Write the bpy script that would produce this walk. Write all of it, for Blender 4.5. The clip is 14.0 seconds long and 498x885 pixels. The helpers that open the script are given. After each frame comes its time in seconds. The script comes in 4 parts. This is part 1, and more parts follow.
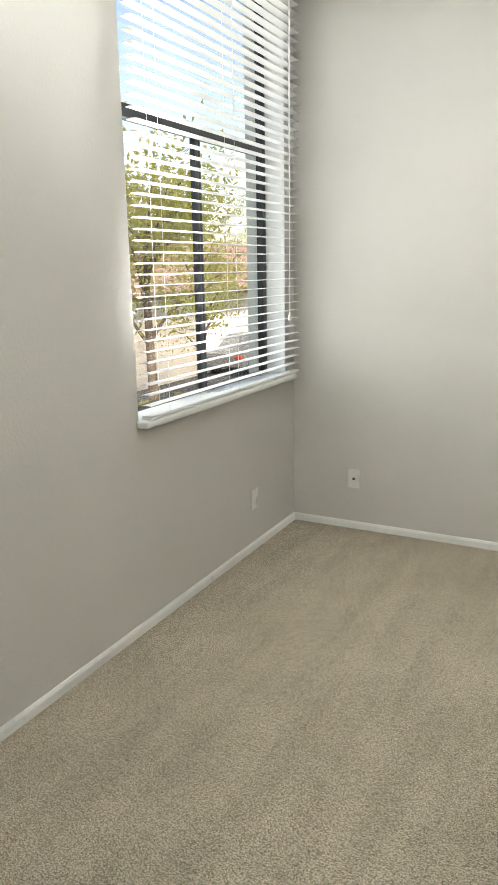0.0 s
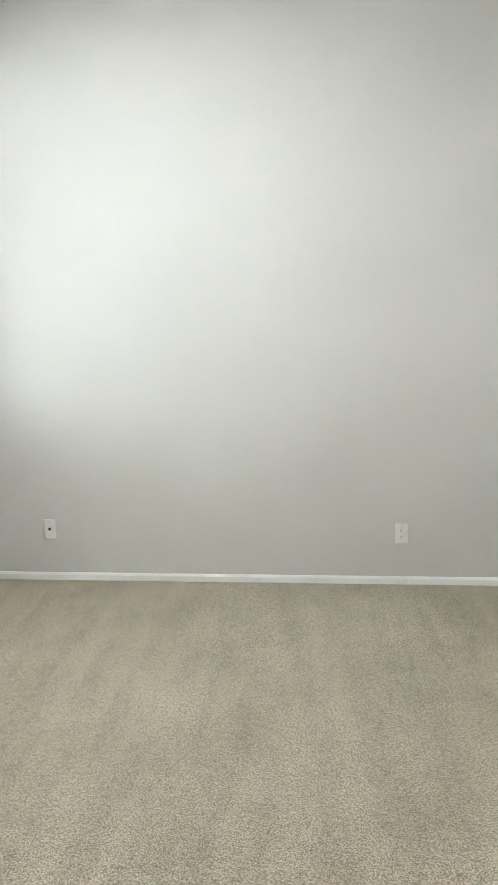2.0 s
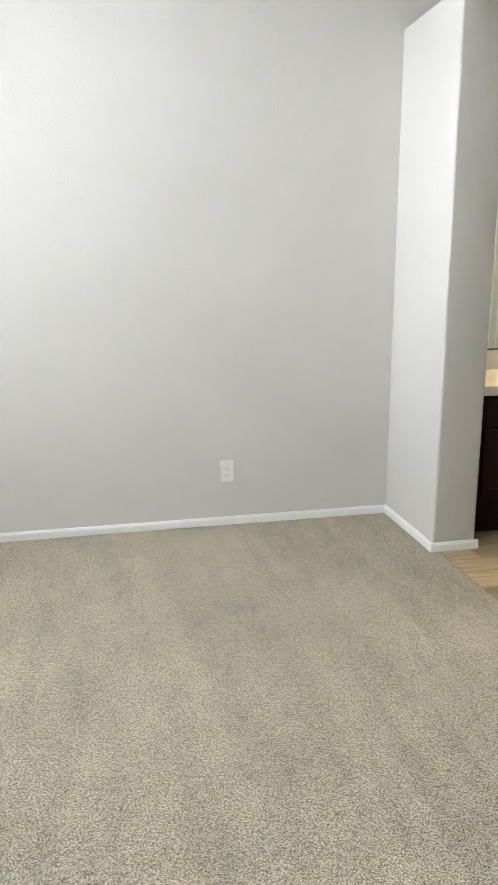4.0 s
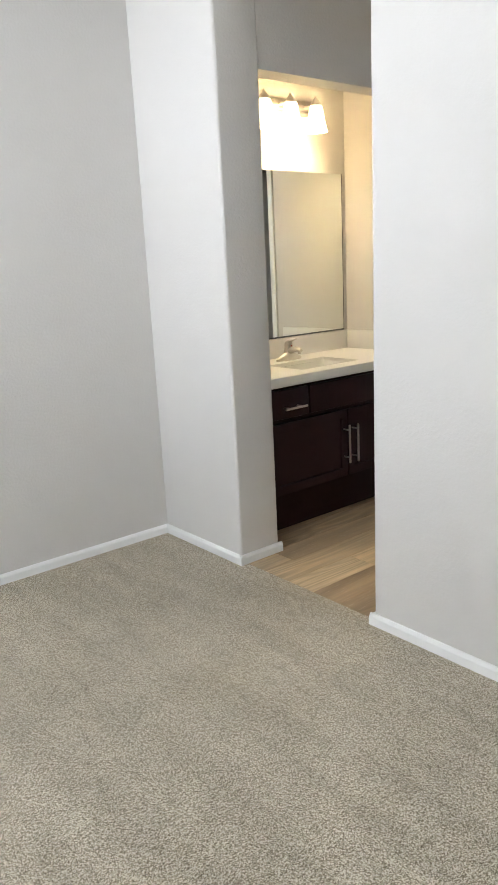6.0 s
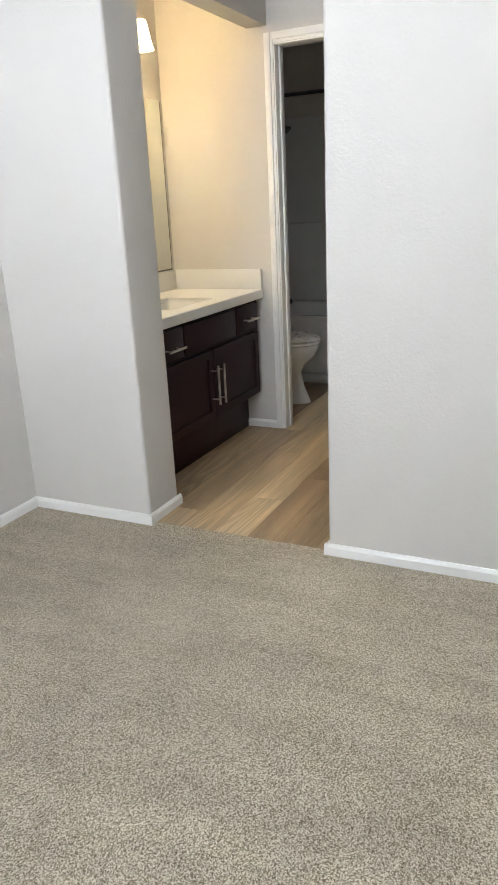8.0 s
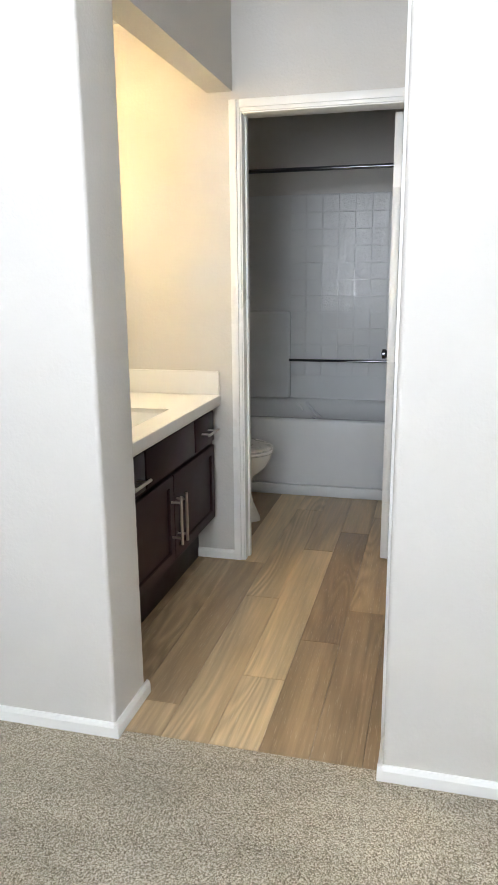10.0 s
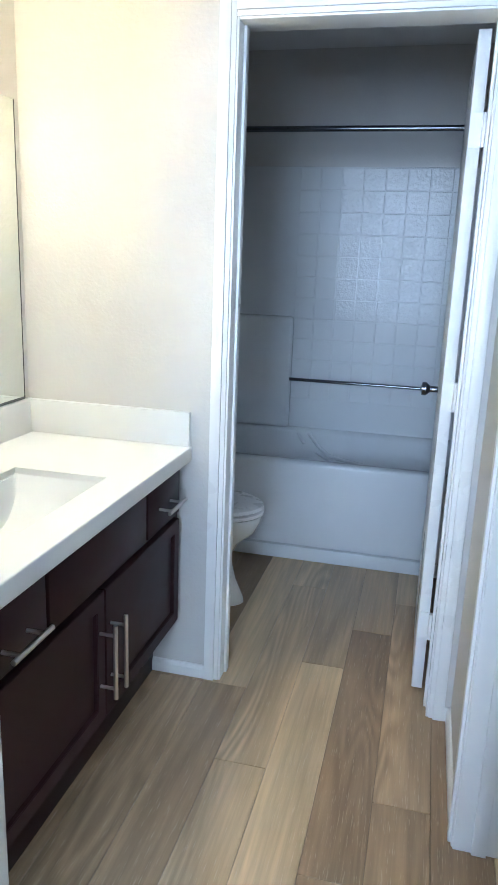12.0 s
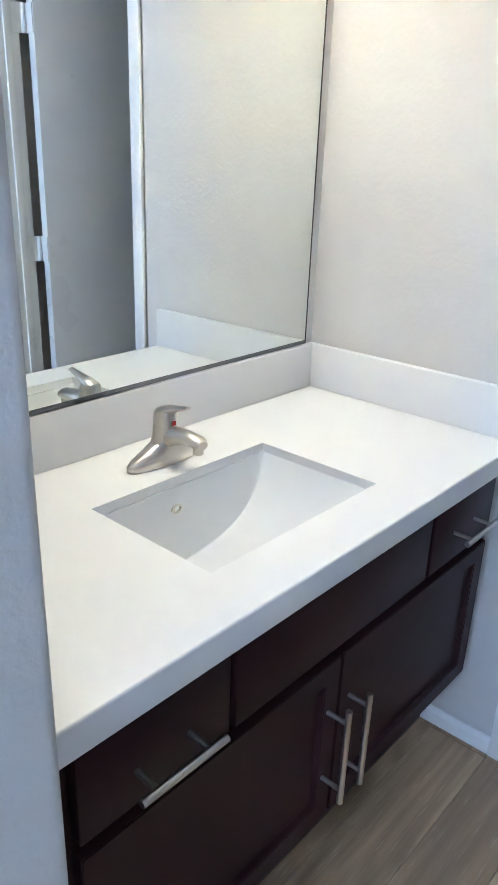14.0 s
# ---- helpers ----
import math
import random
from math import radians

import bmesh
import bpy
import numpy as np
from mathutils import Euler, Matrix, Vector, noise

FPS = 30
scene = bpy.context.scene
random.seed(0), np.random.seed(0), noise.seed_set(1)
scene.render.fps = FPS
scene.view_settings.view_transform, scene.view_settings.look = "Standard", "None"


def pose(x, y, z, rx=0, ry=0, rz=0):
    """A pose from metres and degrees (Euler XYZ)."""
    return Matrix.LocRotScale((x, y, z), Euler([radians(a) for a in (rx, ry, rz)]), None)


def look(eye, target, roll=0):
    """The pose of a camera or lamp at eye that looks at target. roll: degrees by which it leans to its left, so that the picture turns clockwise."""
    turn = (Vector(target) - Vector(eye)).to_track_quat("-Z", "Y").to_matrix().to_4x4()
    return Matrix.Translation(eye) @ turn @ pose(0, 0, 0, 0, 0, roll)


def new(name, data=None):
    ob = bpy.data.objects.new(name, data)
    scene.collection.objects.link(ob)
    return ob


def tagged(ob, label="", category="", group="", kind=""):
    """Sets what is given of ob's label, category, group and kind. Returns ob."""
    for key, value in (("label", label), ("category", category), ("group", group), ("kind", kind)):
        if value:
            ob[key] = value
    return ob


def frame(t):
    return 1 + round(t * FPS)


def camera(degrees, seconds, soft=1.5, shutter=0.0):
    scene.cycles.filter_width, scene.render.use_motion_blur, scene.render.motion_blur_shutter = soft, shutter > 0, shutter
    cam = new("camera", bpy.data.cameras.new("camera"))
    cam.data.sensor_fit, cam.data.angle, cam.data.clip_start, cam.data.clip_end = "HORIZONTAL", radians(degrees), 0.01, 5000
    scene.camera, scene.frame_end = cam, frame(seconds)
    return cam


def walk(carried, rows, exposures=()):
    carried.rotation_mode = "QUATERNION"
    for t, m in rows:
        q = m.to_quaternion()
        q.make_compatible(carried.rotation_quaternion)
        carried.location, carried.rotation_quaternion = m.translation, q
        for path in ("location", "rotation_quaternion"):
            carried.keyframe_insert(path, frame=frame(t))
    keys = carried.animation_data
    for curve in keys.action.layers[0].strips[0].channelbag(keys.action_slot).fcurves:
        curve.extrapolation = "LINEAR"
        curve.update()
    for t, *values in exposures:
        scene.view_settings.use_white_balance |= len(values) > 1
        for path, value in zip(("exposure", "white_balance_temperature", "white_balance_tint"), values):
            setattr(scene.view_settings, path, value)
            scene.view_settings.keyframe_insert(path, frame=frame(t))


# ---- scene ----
cam = camera(38.3, 14.0)
PATH = [
    (0, (1.883, -4.07, 1.603), (0.976, -2.351, 1.131), -1.0),
    (0.5, (1.911, -4.078, 1.631), (1.139, -2.268, 1.274), -1.0),
    (1, (1.967, -4.082, 1.634), (1.372, -2.199, 1.315), -0.9),
    (1.5, (2.024, -4.086, 1.613), (1.639, -2.151, 1.283), -0.8),
    (2, (2.074, -4.081, 1.607), (1.893, -2.122, 1.247), -1.2),
    (4.3, (1.938, -3.692, 1.391), (2.394, -1.805, 0.909), -1.2),
    (4.5, (1.941, -3.641, 1.403), (2.457, -1.771, 0.915), -1.9),
    (5, (1.848, -3.468, 1.401), (2.668, -1.716, 0.893), -2.1),
    (5.5, (1.765, -3.229, 1.386), (2.805, -1.587, 0.914), -2.2),
    (6, (1.628, -3.064, 1.342), (2.846, -1.551, 0.866), -2.9),
    (6.5, (1.444, -2.919, 1.321), (2.813, -1.577, 0.751), -3.0),
    (7, (1.368, -2.673, 1.288), (2.852, -1.479, 0.676), -1.6),
    (7.5, (1.306, -2.457, 1.293), (2.916, -1.439, 0.685), -1.4),
    (8, (1.189, -2.235, 1.278), (2.895, -1.402, 0.649), -2.8),
    (8.5, (1.26, -2.034, 1.282), (3.013, -1.274, 0.692), -1.5),
    (9, (1.415, -1.84, 1.328), (3.218, -1.153, 0.803), -0.8),
    (9.2, (1.465, -1.763, 1.339), (3.294, -1.137, 0.827), -1.1),
    (11.3, (2.439, -1.246, 1.382), (4.348, -0.854, 0.932), 0.5),
    (11.5, (2.548, -1.234, 1.376), (4.453, -0.857, 0.901), 0.7),
    (12, (2.846, -1.227, 1.394), (4.732, -0.772, 0.91), 2.2),
    (12.5, (3.078, -1.16, 1.381), (4.903, -0.516, 0.875), 1.4),
    (13, (3.269, -1.065, 1.381), (5.021, -0.249, 0.866), 1.1),
    (13.5, (3.411, -1.029, 1.379), (5.004, 0.039, 0.812), 2.1),
    (14, (3.501, -1.033, 1.365), (4.9, 0.191, 0.628), 2.1),
]
walk(cam, [(t, look(eye, target, roll)) for t, eye, target, roll in PATH],
     exposures=[(0, 1.2, 8000, 16), (2, 1.54, 7250, 16), (4.3, 1.72, 7150, 19), (6.5, 1.57, 7000, 20), (9.2, 1.74, 7000, 20), (11.3, 2.1, 6500, 18), (11.6, 2.1, 6200, 18), (12.1, 2.2, 5150, 14), (12.5, 2.03, 5100, 17), (13.4, 1.83, 5050, 18), (14, 1.88, 5000, 19)])

# ---- daylight ----
world = bpy.data.worlds.new("world")
scene.world = world
world.use_nodes = True
wn = world.node_tree
sky = wn.nodes.new("ShaderNodeTexSky")
sky.sky_type = "NISHITA"
sky.sun_disc = False
sky.sun_elevation, sky.sun_rotation = radians(52), radians(125)
wn.nodes["Background"].inputs["Strength"].default_value = 0.14
wn.links.new(sky.outputs["Color"], wn.nodes["Background"].inputs["Color"])
sun = new("sun", bpy.data.lights.new("sun", "SUN"))
sun.data.energy, sun.data.angle, sun.data.color = 3.0, radians(0.5), (1.0, 0.95, 0.87)
sun.matrix_world = look((6, -4, 9), (0, 0, 0))
# the sky's light in the window's opening, straight in behind the blind, and an added fill
def area_lamp(name, watts, spread, at, to, width, height):
    lamp = new(name, bpy.data.lights.new(name, "AREA"))
    lamp.data.shape, lamp.data.size, lamp.data.size_y = "RECTANGLE", width, height
    lamp.data.energy, lamp.data.color, lamp.data.spread = watts, (0.75, 0.89, 1.0), radians(spread)
    lamp.matrix_world = look(at, to)


area_lamp("window_skylight", 15.0, 104, (-0.035, -0.868, 2.03), (3.0, -0.8, 2.0), 1.40, 2.0)
# added fill lamp inside the room, imitating light thrown up by the slats
area_lamp("window_uplight", 58.0, 78, (0.2, -1.05, 1.3), (1.1, -2.5, 3.3), 1.0, 0.3)


# ---- materials ----
def material(name, color, rough=0.5, metal=0.0, spec=0.5):
    m = bpy.data.materials.new(name)
    m.use_nodes = True
    b = m.node_tree.nodes["Principled BSDF"]
    b.inputs["Base Color"].default_value = (*color, 1)
    b.inputs["Roughness"].default_value = rough
    b.inputs["Metallic"].default_value = metal
    b.inputs["Specular IOR Level"].default_value = spec
    return m


def node(m, kind, **values):
    n = m.node_tree.nodes.new("ShaderNode" + kind)
    for key, value in values.items():
        n.inputs[key.replace("_", " ")].default_value = value
    return n


def link(m, a, out, b, inp):
    m.node_tree.links.new(a.outputs[out], b.inputs[inp])


def shader(m):
    return m.node_tree.nodes["Principled BSDF"]


def coords(m, scale=(1, 1, 1)):
    """Coordinates in metres in the world's directions."""
    g = m.node_tree.nodes.new("ShaderNodeNewGeometry")
    mp = m.node_tree.nodes.new("ShaderNodeMapping")
    mp.inputs["Scale"].default_value = scale
    link(m, g, "Position", mp, "Vector")
    return mp


def ramp(m, stops):
    r = m.node_tree.nodes.new("ShaderNodeValToRGB")
    e = r.color_ramp.elements
    while len(e) < len(stops):
        e.new(0.5)
    for k, (at, c) in enumerate(stops):
        e[k].position = at
        e[k].color = (*c, 1)
    return r


def bump(m, height, out, strength, distance, after=None):
    b = node(m, "Bump", Strength=strength, Distance=distance)
    link(m, height, out, b, "Height")
    if after:
        link(m, after, "Normal", b, "Normal")
    link(m, b, "Normal", shader(m), "Normal")
    return b


def shade(c, k):
    return tuple(min(1.0, v * k) for v in c)


def mottled(name, color, rough=0.5, spread=0.06, scale=3.0, fine=220.0, relief=0.15, depth=0.001, metal=0.0, spec=0.5):
    """A surface with broad patches, fine grain and a fine relief."""
    m = material(name, color, rough, metal, spec)
    co = coords(m)
    big = node(m, "TexNoise", Scale=scale, Detail=4.0, Roughness=0.55)
    link(m, co, "Vector", big, "Vector")
    r = ramp(m, [(0.3, shade(color, 1 - spread)), (0.7, shade(color, 1 + spread))])
    link(m, big, "Fac", r, "Fac")
    link(m, r, "Color", shader(m), "Base Color")
    small = node(m, "TexNoise", Scale=fine, Detail=3.0, Roughness=0.6)
    link(m, co, "Vector", small, "Vector")
    rr = node(m, "MapRange", From_Min=0.3, From_Max=0.7, To_Min=max(0.02, rough - 0.08), To_Max=min(1, rough + 0.08))
    link(m, big, "Fac", rr, "Value")
    link(m, rr, "Result", shader(m), "Roughness")
    if relief:
        bump(m, small, "Fac", relief, depth)
    return m


def wall_paint():
    """Eggshell paint over a knocked-down plaster texture."""
    c = (0.64, 0.62, 0.59)
    m = mottled("wall_paint", c, 0.55, 0.025, 1.2, 60.0, 0.0, 0.001, 0.0, 0.3)
    co = coords(m)
    v = node(m, "TexNoise", Scale=85.0, Detail=2.0, Roughness=0.5, Distortion=0.15)
    link(m, co, "Vector", v, "Vector")
    r = ramp(m, [(0.42, (0, 0, 0)), (0.62, (1, 1, 1))])
    link(m, v, "Fac", r, "Fac")
    bump(m, r, "Color", 0.22, 0.0014)
    return m


def carpet_pile():
    """Short twisted pile: every tuft has its own tone; trodden patches and vacuum lines."""
    m = material("carpet_pile", (0.3, 0.27, 0.22), 0.95, 0.0, 0.05)
    co = coords(m)
    warp = node(m, "TexNoise", Scale=90.0, Detail=2.0)
    link(m, co, "Vector", warp, "Vector")
    mix = node(m, "VectorMath")
    mix.operation = "MULTIPLY_ADD"
    mix.inputs[1].default_value = (0.0015, 0.0015, 0.0015)
    link(m, warp, "Color", mix, 0)
    link(m, co, "Vector", mix, 2)
    tuft = node(m, "TexVoronoi", Scale=360.0, Randomness=1.0)
    link(m, mix, "Vector", tuft, "Vector")
    tone = node(m, "SeparateColor")
    link(m, tuft, "Color", tone, "Color")
    speck = node(m, "TexNoise", Scale=190.0, Detail=4.0, Roughness=0.72)
    link(m, co, "Vector", speck, "Vector")
    both = node(m, "Math")
    both.operation = "MULTIPLY_ADD"
    both.inputs[1].default_value = 0.55
    link(m, tone, "Red", both, 0)
    link(m, speck, "Fac", both, 2)
    r = ramp(m, [(0.43, (0.14, 0.112, 0.073)), (0.62, (0.315, 0.264, 0.193)), (0.80, (0.51, 0.442, 0.341)), (1.0, (0.76, 0.69, 0.57))])
    link(m, both, "Value", r, "Fac")
    patch = node(m, "TexNoise", Scale=2.6, Detail=5.0, Roughness=0.65)
    link(m, co, "Vector", patch, "Vector")
    st = coords(m, (5.5, 0.7, 1.0))
    lines = node(m, "TexNoise", Scale=1.6, Detail=3.0, Roughness=0.6)
    link(m, st, "Vector", lines, "Vector")
    add = node(m, "Math")
    add.operation = "ADD"
    link(m, patch, "Fac", add, 0)
    link(m, lines, "Fac", add, 1)
    pr = node(m, "MapRange", From_Min=0.7, From_Max=1.3, To_Min=0.83, To_Max=1.15)
    link(m, add, "Value", pr, "Value")
    mul = node(m, "MixRGB")
    mul.blend_type = "MULTIPLY"
    mul.inputs["Fac"].default_value = 1.0
    link(m, r, "Color", mul, "Color1")
    link(m, pr, "Result", mul, "Color2")
    link(m, mul, "Color", shader(m), "Base Color")
    dome = node(m, "Math")
    dome.operation = "SUBTRACT"
    dome.inputs[0].default_value = 1.0
    link(m, tuft, "Distance", dome, 1)
    a = bump(m, dome, "Value", 0.8, 0.004)
    bump(m, speck, "Fac", 0.6, 0.004, a)
    return m


def plank_vinyl():
    """Limed oak plank: every plank has its own tone, long grain, cathedral figure and pale pores."""
    m = material("plank_vinyl", (0.4, 0.3, 0.2), 0.36, 0.0, 0.5)
    info = m.node_tree.nodes.new("ShaderNodeObjectInfo")
    co = coords(m)
    shift = node(m, "VectorMath")
    shift.operation = "MULTIPLY_ADD"
    shift.inputs[1].default_value = (37.0, 19.0, 11.0)
    link(m, info, "Random", shift, 0)
    link(m, co, "Vector", shift, 2)

    def streak(scale, size, detail, rough, distort=0.0):
        st = node(m, "Mapping", Scale=scale)
        link(m, shift, "Vector", st, "Vector")
        n = node(m, "TexNoise", Scale=size, Detail=detail, Roughness=rough, Distortion=distort)
        link(m, st, "Vector", n, "Vector")
        return n

    def times(a, out_a, b, out_b):
        mul = node(m, "MixRGB")
        mul.blend_type = "MULTIPLY"
        mul.inputs["Fac"].default_value = 1.0
        link(m, a, out_a, mul, "Color1")
        link(m, b, out_b, mul, "Color2")
        return mul

    tone = ramp(m, [(0.0, (0.31, 0.208, 0.118)), (0.3, (0.42, 0.29, 0.165)), (0.55, (0.54, 0.385, 0.222)), (0.8, (0.66, 0.49, 0.29)), (1.0, (0.58, 0.43, 0.26))])
    link(m, info, "Random", tone, "Fac")
    broad = streak((0.7, 6.0, 1.0), 1.6, 3.0, 0.5, 0.6)
    br = node(m, "MapRange", From_Min=0.3, From_Max=0.7, To_Min=0.74, To_Max=1.20)
    link(m, broad, "Fac", br, "Value")
    grain = streak((1.4, 42.0, 1.0), 1.6, 4.0, 0.62)
    gr = node(m, "MapRange", From_Min=0.3, From_Max=0.7, To_Min=0.84, To_Max=1.13)
    link(m, grain, "Fac", gr, "Value")
    c = times(times(tone, "Color", br, "Result"), "Color", gr, "Result")
    # cathedral rings, in some stretches only
    field = streak((0.55, 4.2, 1.0), 1.5, 1.0, 0.4, 0.3)
    ring = node(m, "Math")
    ring.operation = "MULTIPLY"
    ring.inputs[1].default_value = 95.0
    link(m, field, "Fac", ring, 0)
    wave = node(m, "Math")
    wave.operation = "SINE"
    link(m, ring, "Value", wave, 0)
    where_ = streak((0.6, 3.0, 1.0), 1.1, 1.0, 0.5)
    wm = node(m, "MapRange", From_Min=0.5, From_Max=0.66, To_Min=0.0, To_Max=0.18)
    link(m, where_, "Fac", wm, "Value")
    wk = node(m, "Math")
    wk.operation = "MULTIPLY_ADD"
    wk.inputs[2].default_value = 1.0
    link(m, wave, "Value", wk, 0)
    link(m, wm, "Result", wk, 1)
    c = times(c, "Color", wk, "Value")
    # pale limed pores
    pores = streak((16.0, 260.0, 1.0), 1.0, 2.0, 0.6)
    pm = node(m, "MapRange", From_Min=0.60, From_Max=0.74, To_Min=0.0, To_Max=0.42)
    link(m, pores, "Fac", pm, "Value")
    lime = node(m, "MixRGB")
    lime.inputs["Color2"].default_value = (0.70, 0.58, 0.42, 1)
    link(m, pm, "Result", lime, "Fac")
    link(m, c, "Color", lime, "Color1")
    link(m, lime, "Color", shader(m), "Base Color")
    rr = node(m, "MapRange", From_Min=0.3, From_Max=0.7, To_Min=0.30, To_Max=0.46)
    link(m, grain, "Fac", rr, "Value")
    link(m, rr, "Result", shader(m), "Roughness")
    bump(m, pores, "Fac", 0.25, 0.0006)
    return m


def clear_glass():
    m = bpy.data.materials.new("window_glass")
    m.use_nodes = True
    n = m.node_tree.nodes
    out = n["Material Output"]
    t, g = n.new("ShaderNodeBsdfTransparent"), n.new("ShaderNodeBsdfGlossy")
    g.inputs["Roughness"].default_value = 0.02
    mx = n.new("ShaderNodeMixShader")
    mx.inputs["Fac"].default_value = 0.05
    t.inputs["Color"].default_value = (0.93, 0.95, 0.95, 1)
    m.node_tree.links.new(t.outputs[0], mx.inputs[1])
    m.node_tree.links.new(g.outputs[0], mx.inputs[2])
    m.node_tree.links.new(mx.outputs[0], out.inputs["Surface"])
    return m


def let_light_through(m, color, share):
    """Mixes a translucent share into a surface."""
    n = m.node_tree.nodes
    t, mx = n.new("ShaderNodeBsdfTranslucent"), n.new("ShaderNodeMixShader")
    t.inputs["Color"].default_value = color
    mx.inputs["Fac"].default_value = share
    m.node_tree.links.new(shader(m).outputs[0], mx.inputs[1])
    m.node_tree.links.new(t.outputs[0], mx.inputs[2])
    m.node_tree.links.new(mx.outputs[0], n["Material Output"].inputs["Surface"])


def lit_glass():
    m = material("lit_frosted_glass", (0.9, 0.88, 0.83), 0.4)
    e = shader(m)
    e.inputs["Emission Color"].default_value = (1.0, 0.80, 0.50, 1)
    e.inputs["Emission Strength"].default_value = 2.4
    let_light_through(m, (0.95, 0.92, 0.86, 1), 0.4)
    return m


WALL = wall_paint()
CEIL = mottled("ceiling_paint", (0.84, 0.835, 0.81), 0.8, 0.02, 1.5, 70.0, 0.2, 0.0015)
TRIM = mottled("trim_paint", (0.84, 0.84, 0.825), 0.32, 0.02, 2.5, 40.0, 0.0)
CARPET = carpet_pile()
PLANK = plank_vinyl()
UNDER = mottled("floor_underlay", (0.20, 0.145, 0.095), 0.8, 0.1)
ESPRESSO = mottled("espresso_wood", (0.029, 0.0115, 0.013), 0.38, 0.25, 3.0, 140.0, 0.0, 0.0004, 0.0, 0.12)
QUARTZ = material("white_quartz", (0.78, 0.775, 0.76), 0.28)
PORCELAIN = mottled("porcelain", (0.8, 0.8, 0.785), 0.12, 0.01, 5.0, 60.0, 0.0)
NICKEL = material("brushed_nickel", (0.62, 0.585, 0.54), 0.3, 1.0)
CHROME = material("chrome", (0.17, 0.18, 0.195), 0.14, 1.0)
MIRROR = material("mirror_silver", (0.86, 0.89, 0.86), 0.005, 1.0)
SHADE = lit_glass()
SLAT = mottled("white_slat_vinyl", (0.84, 0.84, 0.83), 0.4, 0.015, 8.0, 60.0, 0.0)
BLACKMETAL = mottled("black_aluminium", (0.022, 0.026, 0.03), 0.4, 0.15, 20.0, 200.0, 0.05, 0.0004)
GLASS = clear_glass()
PLASTIC = mottled("white_plastic", (0.8, 0.79, 0.76), 0.3, 0.01, 20.0, 100.0, 0.0)
DARK = material("dark_slot", (0.02, 0.02, 0.02), 0.6)
RED = material("red_mark", (0.5, 0.03, 0.02), 0.4)
FIBREGLASS = mottled("white_fibreglass", (0.74, 0.75, 0.75), 0.13, 0.015, 6.0, 38.0, 0.10, 0.0016)
HAMMERED = mottled("hammered_fibreglass", (0.74, 0.75, 0.75), 0.12, 0.015, 6.0, 55.0, 0.9, 0.005)
LEAF = mottled("leaf_green", (0.26, 0.26, 0.07), 0.6, 0.45, 2.2, 30.0, 0.0)
let_light_through(LEAF, (0.60, 0.57, 0.16, 1), 0.5)
BARK = mottled("bark", (0.17, 0.12, 0.085), 0.9, 0.25, 9.0, 60.0, 0.6, 0.01)
STUCCO = mottled("stucco", (0.52, 0.47, 0.40), 0.9, 0.08, 1.5, 80.0, 0.4, 0.004)
TILE = mottled("clay_tile", (0.36, 0.24, 0.18), 0.8, 0.25, 5.0, 60.0, 0.2, 0.003)
ASPHALT = mottled("asphalt", (0.055, 0.055, 0.057), 0.9, 0.15, 1.2, 90.0, 0.4, 0.004)
GRASS = mottled("lawn", (0.13, 0.15, 0.06), 0.95, 0.35, 4.0, 120.0, 0.8, 0.02)
CARPAINT = mottled("grey_car_paint", (0.16, 0.165, 0.17), 0.25, 0.05, 3.0, 80.0, 0.0)
CARGLASS = material("dark_car_glass", (0.015, 0.02, 0.025), 0.06)
LAMPRED = material("red_tail_lamp", (0.55, 0.05, 0.02), 0.2)
RUBBER = mottled("tyre_rubber", (0.025, 0.025, 0.026), 0.8, 0.1)


# ---- building helpers ----
def thing(name, at=(0, 0, 0), label="", category="", group="", kind=""):
    e = new(name)
    e.location = at
    e.empty_display_size = 0.05
    return tagged(e, label, category, group, kind)


def where(ob):
    p = Vector((0, 0, 0))
    while ob:
        p += ob.location
        ob = ob.parent
    return p


def part(name, bm, mat, parent=None, label="", smooth=True, angle=35):
    """One mesh, given in world coordinates, under a thing or a part."""
    if parent:
        bmesh.ops.translate(bm, verts=bm.verts, vec=-where(parent))
    me = bpy.data.meshes.new(name)
    if smooth:
        for f in bm.faces:
            f.smooth = True
        for e in bm.edges:
            if len(e.link_faces) == 2 and e.calc_face_angle(0) > radians(angle):
                e.smooth = False
    bm.to_mesh(me)
    bm.free()
    me.materials.append(mat)
    ob = new(name, me)
    ob.parent = parent
    return tagged(ob, label)


def rebase(ob, at):
    """Puts the origin of a top-level mesh at its base."""
    ob.data.transform(Matrix.Translation(-Vector(at)))
    ob.location = at
    return ob


def box(lo, hi, bevel=0.0, seg=2, bm=None):
    bm2 = bmesh.new()
    bmesh.ops.create_cube(bm2, size=1)
    for v in bm2.verts:
        v.co = Vector([lo[k] + (v.co[k] + 0.5) * (hi[k] - lo[k]) for k in range(3)])
    if bevel:
        bmesh.ops.bevel(bm2, geom=bm2.edges[:], offset=bevel, segments=seg, profile=0.5, affect="EDGES")
    return merge(bm, bm2) if bm else bm2


def merge(bm, other):
    me = bpy.data.meshes.new("t")
    other.to_mesh(me)
    other.free()
    bm.from_mesh(me)
    bpy.data.meshes.remove(me)
    return bm


